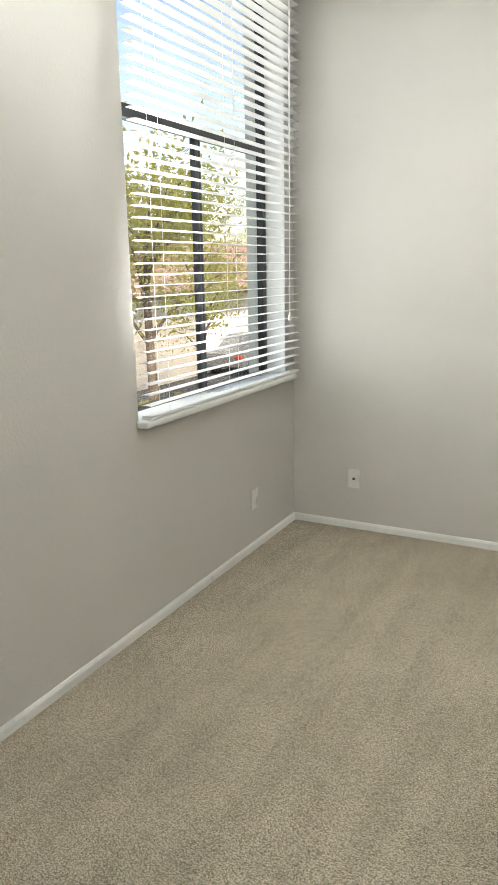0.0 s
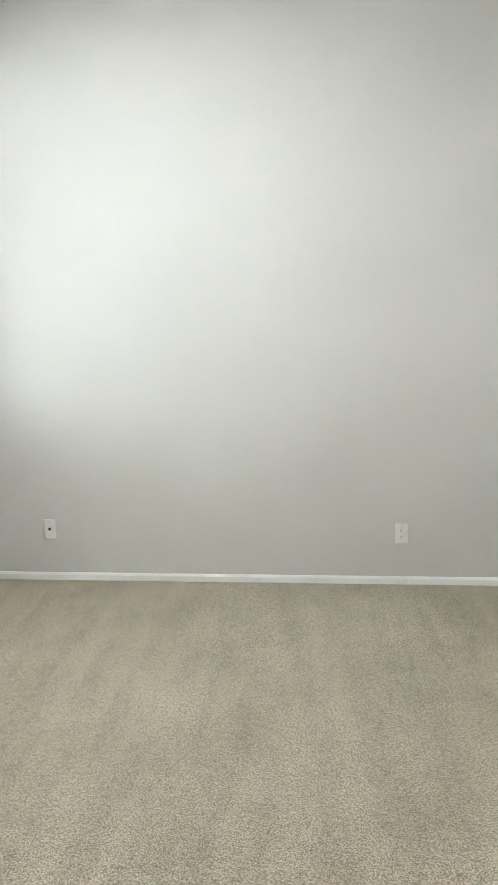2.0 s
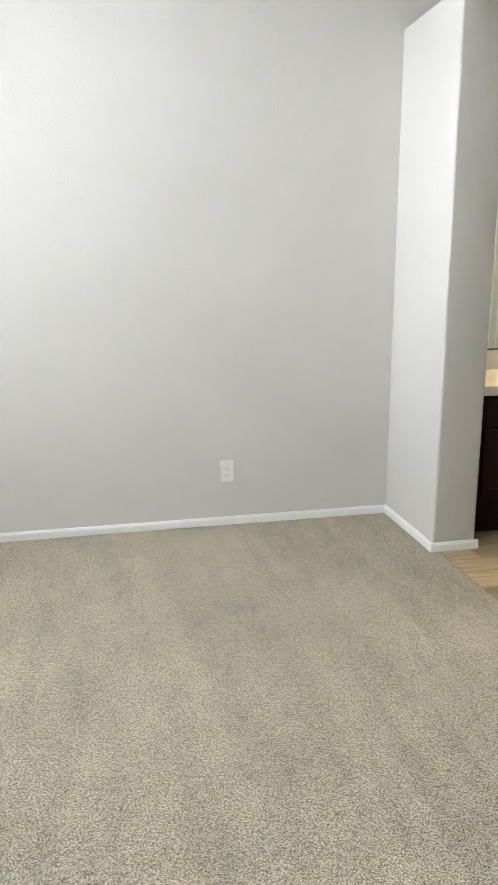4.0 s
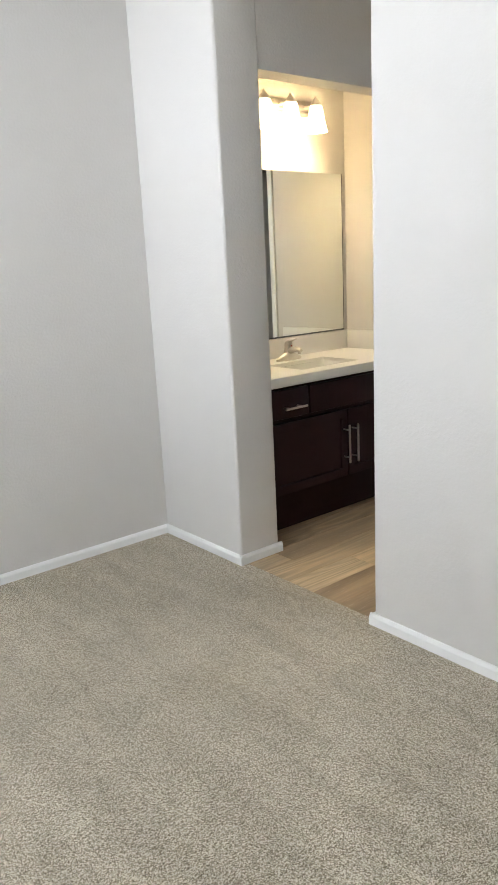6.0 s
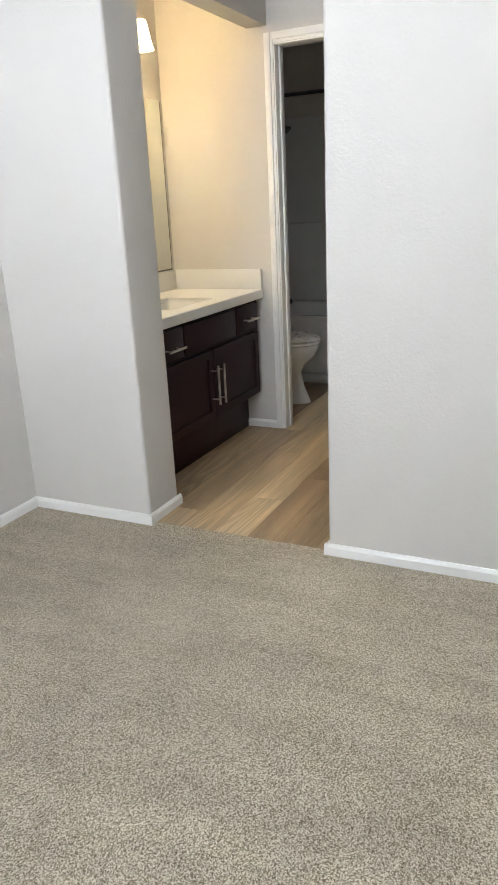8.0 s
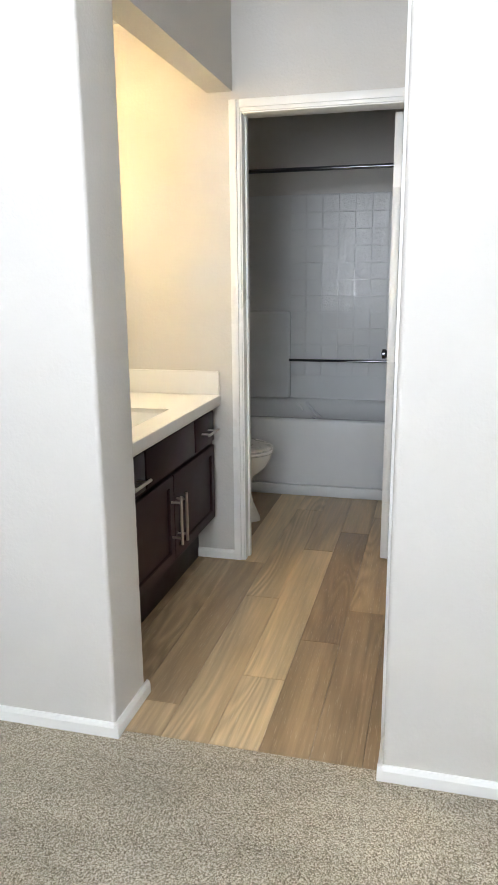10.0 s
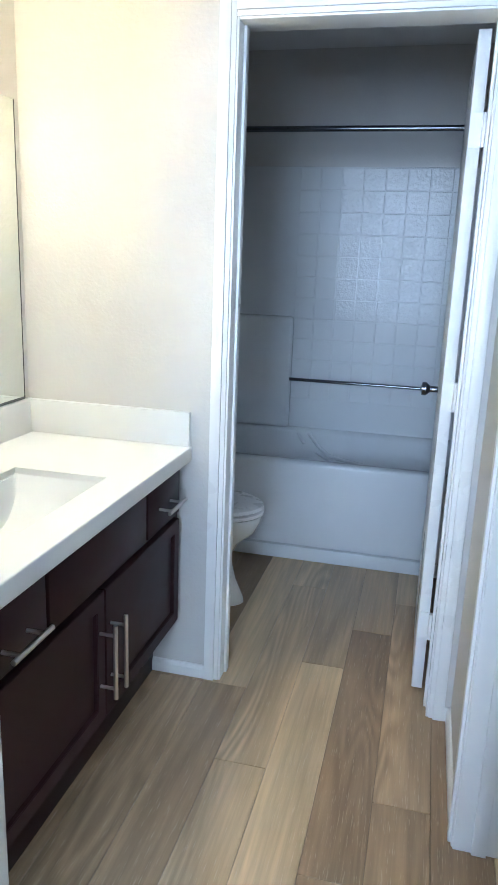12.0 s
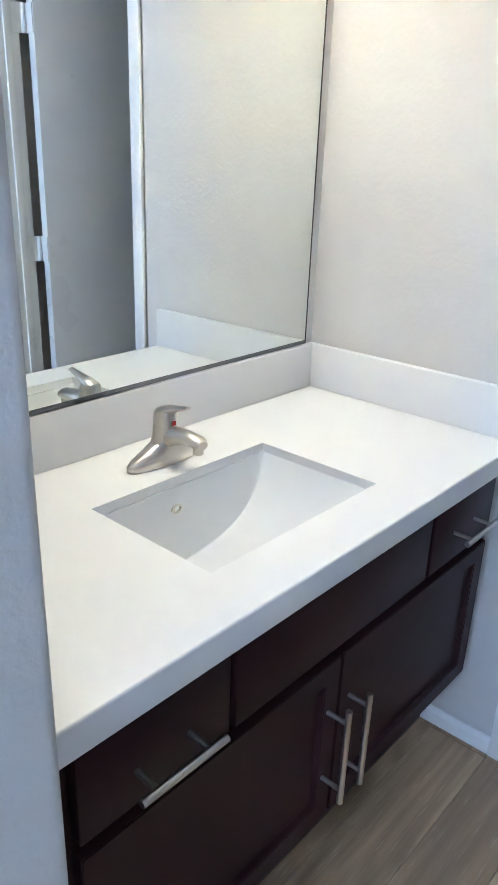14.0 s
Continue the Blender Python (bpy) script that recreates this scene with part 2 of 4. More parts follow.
def prism(outline, axis, lo, hi, bm=None):
    """A closed outline of (u, v) pushed along an axis. axis x: (y, z); y: (x, z); z: (x, y)."""
    bm2 = bmesh.new()

    def at(u, v, w):
        return {"x": (w, u, v), "y": (u, w, v), "z": (u, v, w)}[axis]

    a = [bm2.verts.new(at(u, v, lo)) for u, v in outline]
    b = [bm2.verts.new(at(u, v, hi)) for u, v in outline]
    n = len(outline)
    bm2.faces.new(a)
    bm2.faces.new(b[::-1])
    for k in range(n):
        bm2.faces.new((a[k], b[k], b[(k + 1) % n], a[(k + 1) % n]))
    bmesh.ops.recalc_face_normals(bm2, faces=bm2.faces)
    return merge(bm, bm2) if bm else bm2


def tube(points, radius, sides=12, bm=None, ends=True):
    """A round bar along points; radius may be one number or one for each point."""
    bm2 = bmesh.new()
    pts = [Vector(p) for p in points]
    rad = radius if isinstance(radius, (list, tuple)) else [radius] * len(pts)
    rings = []
    up = None
    for k, p in enumerate(pts):
        d = (pts[min(k + 1, len(pts) - 1)] - pts[max(k - 1, 0)]).normalized()
        if up is None:
            up = d.orthogonal().normalized()
        up = (up - d * up.dot(d)).normalized()
        side = d.cross(up)
        rings.append([bm2.verts.new(p + rad[k] * (math.cos(a) * up + math.sin(a) * side))
                      for a in (2 * math.pi * j / sides for j in range(sides))])
    for r0, r1 in zip(rings, rings[1:]):
        for j in range(sides):
            bm2.faces.new((r0[j], r0[(j + 1) % sides], r1[(j + 1) % sides], r1[j]))
    if ends:
        bm2.faces.new(rings[0][::-1])
        bm2.faces.new(rings[-1])
    bmesh.ops.recalc_face_normals(bm2, faces=bm2.faces)
    return merge(bm, bm2) if bm else bm2


def lathe(profile, at, sides=28, squash=(1, 1), bm=None):
    """A turned shape about a vertical axis: profile of (radius, height)."""
    bm2 = bmesh.new()
    rings = []
    for r, h in profile:
        rings.append([bm2.verts.new((at[0] + r * squash[0] * math.cos(a), at[1] + r * squash[1] * math.sin(a), at[2] + h))
                      for a in (2 * math.pi * j / sides for j in range(sides))])
    for r0, r1 in zip(rings, rings[1:]):
        for j in range(sides):
            bm2.faces.new((r0[j], r0[(j + 1) % sides], r1[(j + 1) % sides], r1[j]))
    bmesh.ops.remove_doubles(bm2, verts=bm2.verts, dist=1e-5)
    bmesh.ops.recalc_face_normals(bm2, faces=bm2.faces)
    return merge(bm, bm2) if bm else bm2


def setting(name, bm, mat, label, category="wall", smooth=False):
    return tagged(part(name, bm, mat, smooth=smooth), label, category, kind="structure")


# ---- plan ----
XW, YN = 0.055, 0.012                            # faces of the window wall and the north wall
XB, XB2, XC, XC2 = 3.525, 3.758, 4.968, 5.075   # bedroom's east wall, bathroom wall
YJL, YJR = -0.61, -1.41                          # the opening to the dressing hall
YV = 0.05                                        # wall behind the vanity
YS = -5.3                                        # bedroom's south wall
HW, HE = 3.445, 3.34                              # sloping ceiling at the window wall and the east wall
HL, HH = 2.57, 2.54                              # ledge over the hall, hall ceiling
HS, HA = 2.135, 2.44                             # header before the vanity, ceiling over it
SILL, HEAD = 0.975, 3.07
WL, WR = -1.62, -0.115                            # window opening
DL, DR, DH = -0.637, -1.342, 2.052                # bathroom door opening
XT, XBK, YBR = 6.10, 6.76, -1.47                 # tub front, tub wall, bathroom's side wall
CX0, CX1 = 3.745, 4.43                            # closet doorway in the hall's side wall


def slope(x):
    return HW + (HE - HW) * x / XB

# ---- structure ----
def wall_with_hole(axis, a, b, lo, hi, height, holes):
    """A wall across axis from a to b, that runs from lo to hi, with rectangular holes (lo, hi, bottom, top)."""
    bm = bmesh.new()

    def slab(u0, u1, z0, z1):
        if u1 - u0 > 1e-4 and z1 - z0 > 1e-4:
            if axis == "x":
                box((a, u0, z0), (b, u1, z1), bm=bm)
            else:
                box((u0, a, z0), (u1, b, z1), bm=bm)

    u = lo
    for h0, h1, z0, z1 in sorted(holes):
        slab(u, h0, 0, height)
        slab(h0, h1, 0, z0)
        slab(h0, h1, z1, height)
        u = h1
    slab(u, hi, 0, height)
    bmesh.ops.remove_doubles(bm, verts=bm.verts, dist=1e-4)
    return bm


setting("wall_west", wall_with_hole("x", XW - 0.25, XW, YS, 0.14, HW + 0.1, [(WL, WR, SILL - 0.03, HEAD)]), WALL,
        "warm grey painted wall with the window")
setting("wall_north", prism([(XW, 0), (XB2, 0), (XB2, HE + 0.05), (XB, HE + 0.05), (XW, HW + 0.1)], "y", YN, 0.14), WALL,
        "warm grey painted wall of the carpeted bedroom")
setting("wall_south", prism([(XW, 0), (XB, 0), (XB, HE + 0.1), (XW, HW + 0.1)], "y", YS - 0.14, YS), WALL,
        "plain warm grey painted wall closing the bedroom")


def rounded(corners, r, n=6):
    """An outline whose corners marked True are rounded off."""
    out = []
    for k, (x, y, soft) in enumerate(corners):
        if not soft:
            out.append((x, y))
            continue
        p = Vector((x, y))
        a = (Vector(corners[k - 1][:2]) - p).normalized()
        b = (Vector(corners[(k + 1) % len(corners)][:2]) - p).normalized()
        c = p + (a + b) * r
        for i in range(n + 1):
            t = i / n * math.pi / 2
            q = c - b * r * math.cos(t) - a * r * math.sin(t)
            out.append((q.x, q.y))
    return out


setting("wall_east_stub", prism(rounded([(XB, YN - 0.0005, False), (XB, YJL, True), (XB2, YJL, True), (XB2, YN - 0.0005, False)], 0.014), "z", 0, HL), WALL,
        "short grey wall with rounded corners beside the opening to the vanity", smooth=True)
setting("wall_east", prism(rounded([(XB, YS, False), (XB + 0.125, YS, False), (XB + 0.125, YJR, False), (XB, YJR, True)], 0.014), "z", 0, HL), WALL,
        "grey painted wall with a rounded corner beside the hall opening", smooth=True)
setting("wall_vanity", box((XB2, YV, 0), (XC, YV + 0.09, HH), 0), WALL, "cream lit wall behind the vanity")
setting("wall_bath_door", wall_with_hole("x", XC, XC2, YBR, YV, HH, [(DR, DL, 0, DH)]), WALL, "textured grey wall with the bathroom door")
setting("soffit", box((XB2, YJL + 0.008, HS), (XC, YJL + 0.12, HH), 0), WALL, "dropped header before the vanity alcove", "soffit")
setting("ceiling_alcove", box((XB2, YJL + 0.12, HA), (XC, YV, HH)), CEIL, "white ceiling over the vanity", "ceiling")
setting("wall_upper_east", box((XC, -5.44, HL), (XC + 0.1, 0.14, 3.5)), WALL, "plain wall above the hall ledge")
setting("wall_upper_north", box((XB2, YN, HL), (XC, 0.14, 3.5)), WALL, "plain wall above the hall ledge")
setting("wall_upper_south", box((XB, YS - 0.14, HL), (XC, YS, 3.5)), WALL, "plain wall above the hall ledge")
setting("wall_hall_side", wall_with_hole("y", YJR - 0.12, YJR, XB + 0.125, XC, HH, [(CX0, CX1, 0, 2.04)]), WALL,
        "grey wall of the hall with the closet doorway")
# closet behind the doorway
setting("wall_closet_back", box((XB + 0.125, -2.35, 0), (XC, -2.25, HH)), WALL, "plain closet wall")
setting("wall_closet_side", box((XC, -2.35, 0), (XC + 0.1, YBR - 0.1, HH)), WALL, "plain closet wall")
# bathroom
setting("wall_bath_north", box((XC2, YV, 0), (XBK + 0.12, YV + 0.09, 2.6)), WALL, "dim grey bathroom wall behind the toilet")
setting("wall_bath_south", box((XC, YBR - 0.1, 0), (XBK + 0.12, YBR, 2.6)), WALL, "dim grey bathroom wall")
setting("wall_bath_east", box((XBK, YBR, 0), (XBK + 0.12, YV, 2.6)), WALL, "dim grey wall above the tub surround")

setting("ceiling", prism([(-0.2, slope(-0.2)), (XC + 0.1, slope(XC + 0.1)), (XC + 0.1, slope(XC) + 0.16), (-0.2, HW + 0.2)], "y", YS - 0.14, 0.14), CEIL,
        "sloping white bedroom ceiling", "ceiling")
setting("ceiling_hall", box((XB + 0.001, -5.3, HH), (XC + 0.1, YV + 0.09, HL - 0.002)), CEIL, "white hall ceiling under a plain ledge", "ceiling")
setting("ceiling_bath", box((XC2, YBR - 0.1, 2.45), (XBK + 0.12, YV + 0.09, 2.6)), CEIL, "dim white bathroom ceiling", "ceiling")

setting("floor_carpet", box((-0.02, YS - 0.02, -0.12), (XB + 0.03, 0.02, 0.0)), CARPET, "beige grey cut pile bedroom carpet", "carpet")
FLOOR = setting("floor", box((XB + 0.03, -2.4, -0.12), (XBK + 0.1, YV + 0.05, -0.006)), UNDER, "oak look vinyl plank floor in hall and bathroom", "floor")


# ---- baseboards and casings ----
def base_profile(h=0.046, t=0.013):
    return [(0, 0), (t, 0), (t, h * 0.72), (t * 0.8, h * 0.8), (t * 0.72, h * 0.92), (t * 0.45, h), (0, h)]


def baseboard(p, q, label="white painted baseboard"):
    """Along the wall from p to q; the room lies to the right of the way."""
    p, q = Vector((*p, 0)), Vector((*q, 0))
    d = (q - p).normalized()
    n = Vector((d.y, -d.x, 0))
    bm = bmesh.new()
    rows = [[bm.verts.new(e + n * u + Vector((0, 0, v))) for u, v in base_profile()] for e in (p, q)]
    k = len(rows[0])
    for j in range(k):
        bm.faces.new((rows[0][j], rows[0][(j + 1) % k], rows[1][(j + 1) % k], rows[1][j]))
    bm.faces.new(rows[0]), bm.faces.new(rows[1][::-1])
    bmesh.ops.recalc_face_normals(bm, faces=bm.faces)
    return setting("baseboard", bm, TRIM, label, "baseboard", True)


baseboard((XW, YS), (XW, YN))
baseboard((XW, YN), (XB, YN))
baseboard((XB, YN), (XB, YJL - 0.014))
baseboard((XB - 0.014, YJL), (XB2 + 0.014, YJL))
baseboard((XB, YJR + 0.014), (XB, YS))
baseboard((XB + 0.125, YJR), (XB - 0.014, YJR))
baseboard((XC, YV), (XC, DL + 0.048))
baseboard((XC, DR - 0.048), (XC, YJR))
baseboard((XC, YJR), (CX1 + 0.048, YJR))
baseboard((XB, YS), (XW, YS))


def casing(name, axis, face, out, u0, u1, top, w=0.048, t=0.016, label="white painted door casing"):
    """A moulded casing round an opening u0..u1 on the face of a wall; out: -1 or 1, the side it stands proud of."""
    e = thing(name, (face, u1, 0) if axis == "x" else (u0, face, 0), label, "door casing", kind="structure")

    def piece(lo, hi, z0, z1, nm, flat=False):
        bm = bmesh.new()
        for a, b, k in ((0, 1, 0.5), (0.3, 1, 1.0)):
            if flat:
                l, h, y0, y1 = lo, hi, z0 + (z1 - z0) * a, z0 + (z1 - z0) * b
            else:
                l, h, y0, y1 = lo + (hi - lo) * a, lo + (hi - lo) * b, z0, z1
            f0, f1 = sorted((face, face + out * t * k))
            l, h = min(l, h), max(l, h)
            if axis == "x":
                box((f0, l, y0), (f1, h, y1), 0.002, bm=bm)
            else:
                box((l, f0, y0), (h, f1, y1), 0.002, bm=bm)
        part(nm, bm, TRIM, e)

    piece(u0, u0 - w, 0, top + w, "side_casing")
    piece(u1, u1 + w, 0, top + w, "side_casing")
    piece(u0, u1, top, top + w, "head_casing", True)
    return e


casing("door_casing", "x", XC, -1, DR, DL, DH)
casing("closet_casing", "y", YJR, 1, CX0, CX1, 2.04, label="white painted closet doorway casing")


def lining(name, axis, a, b, u0, u1, top, stop, label):
    e = thing(name, ((a + b) / 2, u1, 0) if axis == "x" else (u0, (a + b) / 2, 0), label, "door frame", kind="structure")
    for nm, l, h in (("jamb", u0, u0 + 0.007), ("jamb", u1 - 0.007, u1)):
        bm = box((a, l, 0), (b, h, top), 0.0015) if axis == "x" else box((l, a, 0), (h, b, top), 0.0015)
        s0, s1 = (l, h + 0.008) if l == u0 else (l - 0.008, h)
        m0, m1 = stop
        box((m0, s0, 0), (m1, s1, top), 0.0015, bm=bm) if axis == "x" else box((s0, m0, 0), (s1, m1, top), 0.0015, bm=bm)
        part(nm, bm, TRIM, e)
    bm = box((a, u0 + 0.007, top - 0.007), (b, u1 - 0.007, top), 0.0015) if axis == "x" else box((u0 + 0.007, a, top - 0.007), (u1 - 0.007, b, top), 0.0015)
    part("head_jamb", bm, TRIM, e)
    return e


lining("door_frame", "x", XC - 0.004, XC2 + 0.004, DR, DL, DH, (XC + 0.05, XC + 0.08), "white painted bathroom door frame")
lining("closet_frame", "y", YJR - 0.124, YJR + 0.004, CX0, CX1, 2.04, (YJR - 0.075, YJR - 0.04), "white painted closet door frame")

# bathroom door, open into the bathroom
bath_door = thing("door_1", (XC2 + 0.02, DR + 0.005, 0.012), "white bathroom door standing open on its hinges", "door")
leaf = bmesh.new()
box((XC2 + 0.03, DR + 0.022, 0.012), (XC2 + 0.67, DR + 0.057, 2.04), 0.002, bm=leaf)
door_leaf = part("leaf", leaf, TRIM, bath_door)
for z in (0.25, 1.02, 1.78):
    bm = tube([(XC2 + 0.018, DR + 0.016, z - 0.045), (XC2 + 0.018, DR + 0.016, z + 0.045)], 0.008, 10)
    box((XC2 + 0.026, DR + 0.0105, z - 0.045), (XC2 + 0.0305, DR + 0.055, z + 0.045), bm=bm)
    box((XC2 - 0.03, DR + 0.0075, z - 0.045), (XC2 + 0.042, DR + 0.011, z + 0.045), bm=bm)
    part("hinge", bm, TRIM, bath_door, "white painted hinge")
knob = lathe([(0, 0), (0.012, 0), (0.012, 0.03), (0.026, 0.045), (0.026, 0.06), (0, 0.068)], (0, 0, 0), 18)
bmesh.ops.rotate(knob, verts=knob.verts, cent=(0, 0, 0), matrix=Matrix.Rotation(radians(-90), 3, "X"))
bmesh.ops.translate(knob, verts=knob.verts, vec=(XC2 + 0.60, DR + 0.057, 0.95))
part("knob", knob, CHROME, bath_door, "dark chrome door knob")

# ---- window and blind ----
win = thing("window_1", (XW - 0.14, (WL + WR) / 2, SILL), "black aluminium sliding window with a fixed transom", "window", kind="structure")


def bar(lo, hi, name, mat=BLACKMETAL, parent=None, label="", bevel=0.003):
    return part(name, box(lo, hi, bevel), mat, parent or win, label)


FX0, FX1 = XW - 0.17, XW - 0.12
MY = -0.85
bar((FX0 + 0.015, WL, SILL), (FX1, WR, SILL + 0.018), "bottom_rail")
bar((FX0, WL, HEAD - 0.04), (FX1, WR, HEAD), "head_rail")
bar((FX0, WL, SILL + 0.018), (FX1, WL + 0.045, HEAD - 0.04), "side_rail")
bar((FX0 + 0.012, WR - 0.05, SILL + 0.018), (FX1, WR - 0.003, HEAD - 0.04), "side_rail")
bar((FX1 + 0.001, WR - 0.003, SILL), (XW - 0.002, WR, HEAD), "reveal_lining", TRIM, None, "white side lining of the window", 0.001)
bar((FX0 + 0.002, WL + 0.045, 2.226), (FX1 + 0.004, WR - 0.05, 2.282), "transom")
bar((FX0 + 0.020, MY - 0.040, SILL + 0.018), (FX1 - 0.002, MY - 0.004, 2.226), "mullion")
bar((FX0 + 0.022, MY + 0.010, SILL + 0.018), (FX1 - 0.012, MY + 0.034, 2.226), "mullion")
for y0, y1, z0, z1 in ((WL + 0.045, MY - 0.040, SILL + 0.018, 2.226), (MY + 0.034, WR - 0.05, SILL + 0.018, 2.226), (WL + 0.045, WR - 0.05, 2.282, HEAD - 0.04)):
    g = bar((XW - 0.149, y0, z0), (XW - 0.144, y1, z1), "pane", GLASS, None, "clear window pane", 0)
    g.visible_shadow = False
stool = box((FX1, WL + 0.002, SILL - 0.028), (XW, WR - 0.003, SILL), 0.002)
box((XW, WL - 0.022, SILL - 0.032), (XW + 0.066, -0.085, SILL + 0.002), 0.011, 3, bm=stool)
part("window_sill", stool, TRIM, win, "glossy white painted window sill with rounded nose")

blind = thing("window_blind", (XW + 0.04, (WL + WR) / 2, SILL), "white horizontal slat blind, lowered with open slats", "blind")
BY0, BY1, BZ1 = WL + 0.012, -0.04, 3.085
BX = XW + 0.036
val = box((XW + 0.072, BY0 - 0.02, BZ1 - 0.005), (XW + 0.084, BY1 + 0.025, BZ1 + 0.085), 0.004)
box((XW + 0.002, BY1 + 0.012, BZ1 - 0.005), (XW + 0.074, BY1 + 0.025, BZ1 + 0.085), 0.003, bm=val)
box((XW + 0.002, BY0 - 0.02, BZ1 - 0.005), (XW + 0.074, BY0 - 0.007, BZ1 + 0.085), 0.003, bm=val)
part("valance", val, SLAT, blind, "white blind valance")
part("head_channel", box((XW + 0.008, BY0, BZ1 + 0.01), (XW + 0.062, BY1, BZ1 + 0.06), 0.003), SLAT, blind)
PITCH, NS = 0.0456, 45
sl = bmesh.new()
ang = radians(1.5)
sec = [(-0.025, 0.0), (-0.012, 0.0016), (0, 0.0022), (0.012, 0.0016), (0.025, 0.0), (0.025, -0.0022), (0.012, -0.0006), (0, 0.0), (-0.012, -0.0006), (-0.025, -0.0022)]
sec = [(u * math.cos(ang) - v * math.sin(ang), u * math.sin(ang) + v * math.cos(ang)) for u, v in sec]
prism(sec, "y", BY0, BY1, bm=sl)
slat0 = None
for k in range(NS):
    z = SILL + 0.0182 + k * PITCH
    if slat0 is None:
        bmesh.ops.translate(sl, verts=sl.verts, vec=(BX, 0, z))
        slat0 = part("slat", sl, SLAT, blind)
        slat_z = z
    else:
        o = new("slat", slat0.data)
        o.parent = blind
        o.location = (0, 0, z - slat_z)
part("bottom_rail", box((BX - 0.026, BY0, SILL + 0.004), (BX + 0.026, BY1, SILL + 0.015), 0.004), SLAT, blind)
for y in (BY0 + 0.14, (BY0 + BY1) / 2, BY1 - 0.14):
    for x in (BX - 0.027, BX + 0.027):
        part("ladder_cord", tube([(x, y, SILL + 0.02), (x, y, BZ1 + 0.02)], 0.0011, 5), SLAT, blind)
cord = tube([(XW + 0.07, BY1 - 0.165, BZ1), (XW + 0.072, BY1 - 0.168, 2.2), (XW + 0.074, BY1 - 0.17, 1.36)], 0.0016, 6)
tube([(XW + 0.07, BY1 - 0.15, BZ1), (XW + 0.072, BY1 - 0.158, 2.2), (XW + 0.074, BY1 - 0.168, 1.36)], 0.0016, 6, bm=cord)
part("lift_cord", cord, SLAT, blind)
part("cord_tassel", lathe([(0, 0.05), (0.005, 0.048), (0.007, 0.03), (0.012, 0.004), (0.011, 0), (0, 0)], (XW + 0.074, BY1 - 0.17, 1.305), 14), SLAT, blind)

# ---- vanity ----
VX0, VX1 = XB2 + 0.003, XC - 0.003
VF, VT, VB = -0.482, 0.771, 0.215            # cabinet face, top and underside
CT = 0.82
vanity = thing("vanity_cabinet", (4.35, -0.25, 0.0), "dark espresso wooden vanity cabinet with bar handles", "cabinet")
carcass = box((VX0, VF, VB), (VX1, VF + 0.018, VT), 0.001)
box((VX0, VF + 0.018, VB), (VX1, YV - 0.002, 0.60), bm=carcass)
part("body", carcass, ESPRESSO, vanity)
part("toe_kick", box((VX0, -0.40, -0.005), (VX1, YV - 0.002, VB), 0.001), ESPRESSO, vanity)


def front(name, x0, x1, z0, z1, frame_w=0.0):
    """A door or drawer front; with a frame it has a recessed panel."""
    y1 = VF - 0.001
    y0 = y1 - 0.02
    if not frame_w:
        return part(name, box((x0, y0, z0), (x1, y1, z1), 0.003), ESPRESSO, vanity)
    bm = box((x0, y0, z0), (x1, y1, z1))
    bm.faces.ensure_lookup_table()
    face = min(bm.faces, key=lambda f: f.calc_center_median().y)
    bmesh.ops.inset_region(bm, faces=[face], thickness=frame_w)
    bmesh.ops.inset_region(bm, faces=[face], thickness=0.004, depth=-0.011)
    edges = [e for e in bm.edges if all(abs(v.co.y - y0) < 1e-5 for v in e.verts)]
    bmesh.ops.bevel(bm, geom=edges, offset=0.0018, segments=2, affect="EDGES")
    return part(name, bm, ESPRESSO, vanity, angle=25)


def handle(owner, p, q):
    """A round bar pull on two posts, from p to q on the face."""
    p, q = Vector(p), Vector(q)
    d = (q - p).normalized()
    yb = VF - 0.021
    out = Vector((0, -0.042, 0))
    bm = tube([p + out, q + out], 0.006, 14)
    for s in (p + d * 0.028, q - d * 0.028):
        tube([s, s + out], 0.0045, 10, bm=bm)
    return part("handle", bm, NICKEL, owner, "brushed nickel bar handle")


ZD0, ZD1 = 0.609, 0.752
SX0, SX1 = 4.094, 4.652
CL, CR = 3.835, 4.925
d1 = front("drawer_front", CL, SX0 - 0.006, ZD0, ZD1)
d2 = front("drawer_front", SX0 + 0.006, SX1 - 0.006, ZD0, ZD1)
d3 = front("drawer_front", SX1 + 0.006, CR, ZD0, ZD1)
XM = 4.37
c1 = front("cabinet_door", CL, XM - 0.003, VB + 0.012, ZD0 - 0.022, 0.06)
c2 = front("cabinet_door", XM + 0.003, CR, VB + 0.012, ZD0 - 0.022, 0.06)
YF = VF - 0.021
handle(d1, (3.893, YF, 0.664), (4.037, YF, 0.664))
handle(d3, (4.719, YF, 0.675), (4.864, YF, 0.675))
handle(c1, (XM - 0.032, YF, 0.307), (XM - 0.032, YF, 0.511))
handle(c2, (XM + 0.032, YF, 0.303), (XM + 0.032, YF, 0.509))

# worktop with an undermount basin
BX0, BX1, BYF, BYB = 4.125, 4.555, -0.424, -0.148
CF = -0.528
top = thing("vanity_countertop", (4.35, -0.25, VT), "white quartz countertop with low splash boards", "countertop")
bm = bmesh.new()


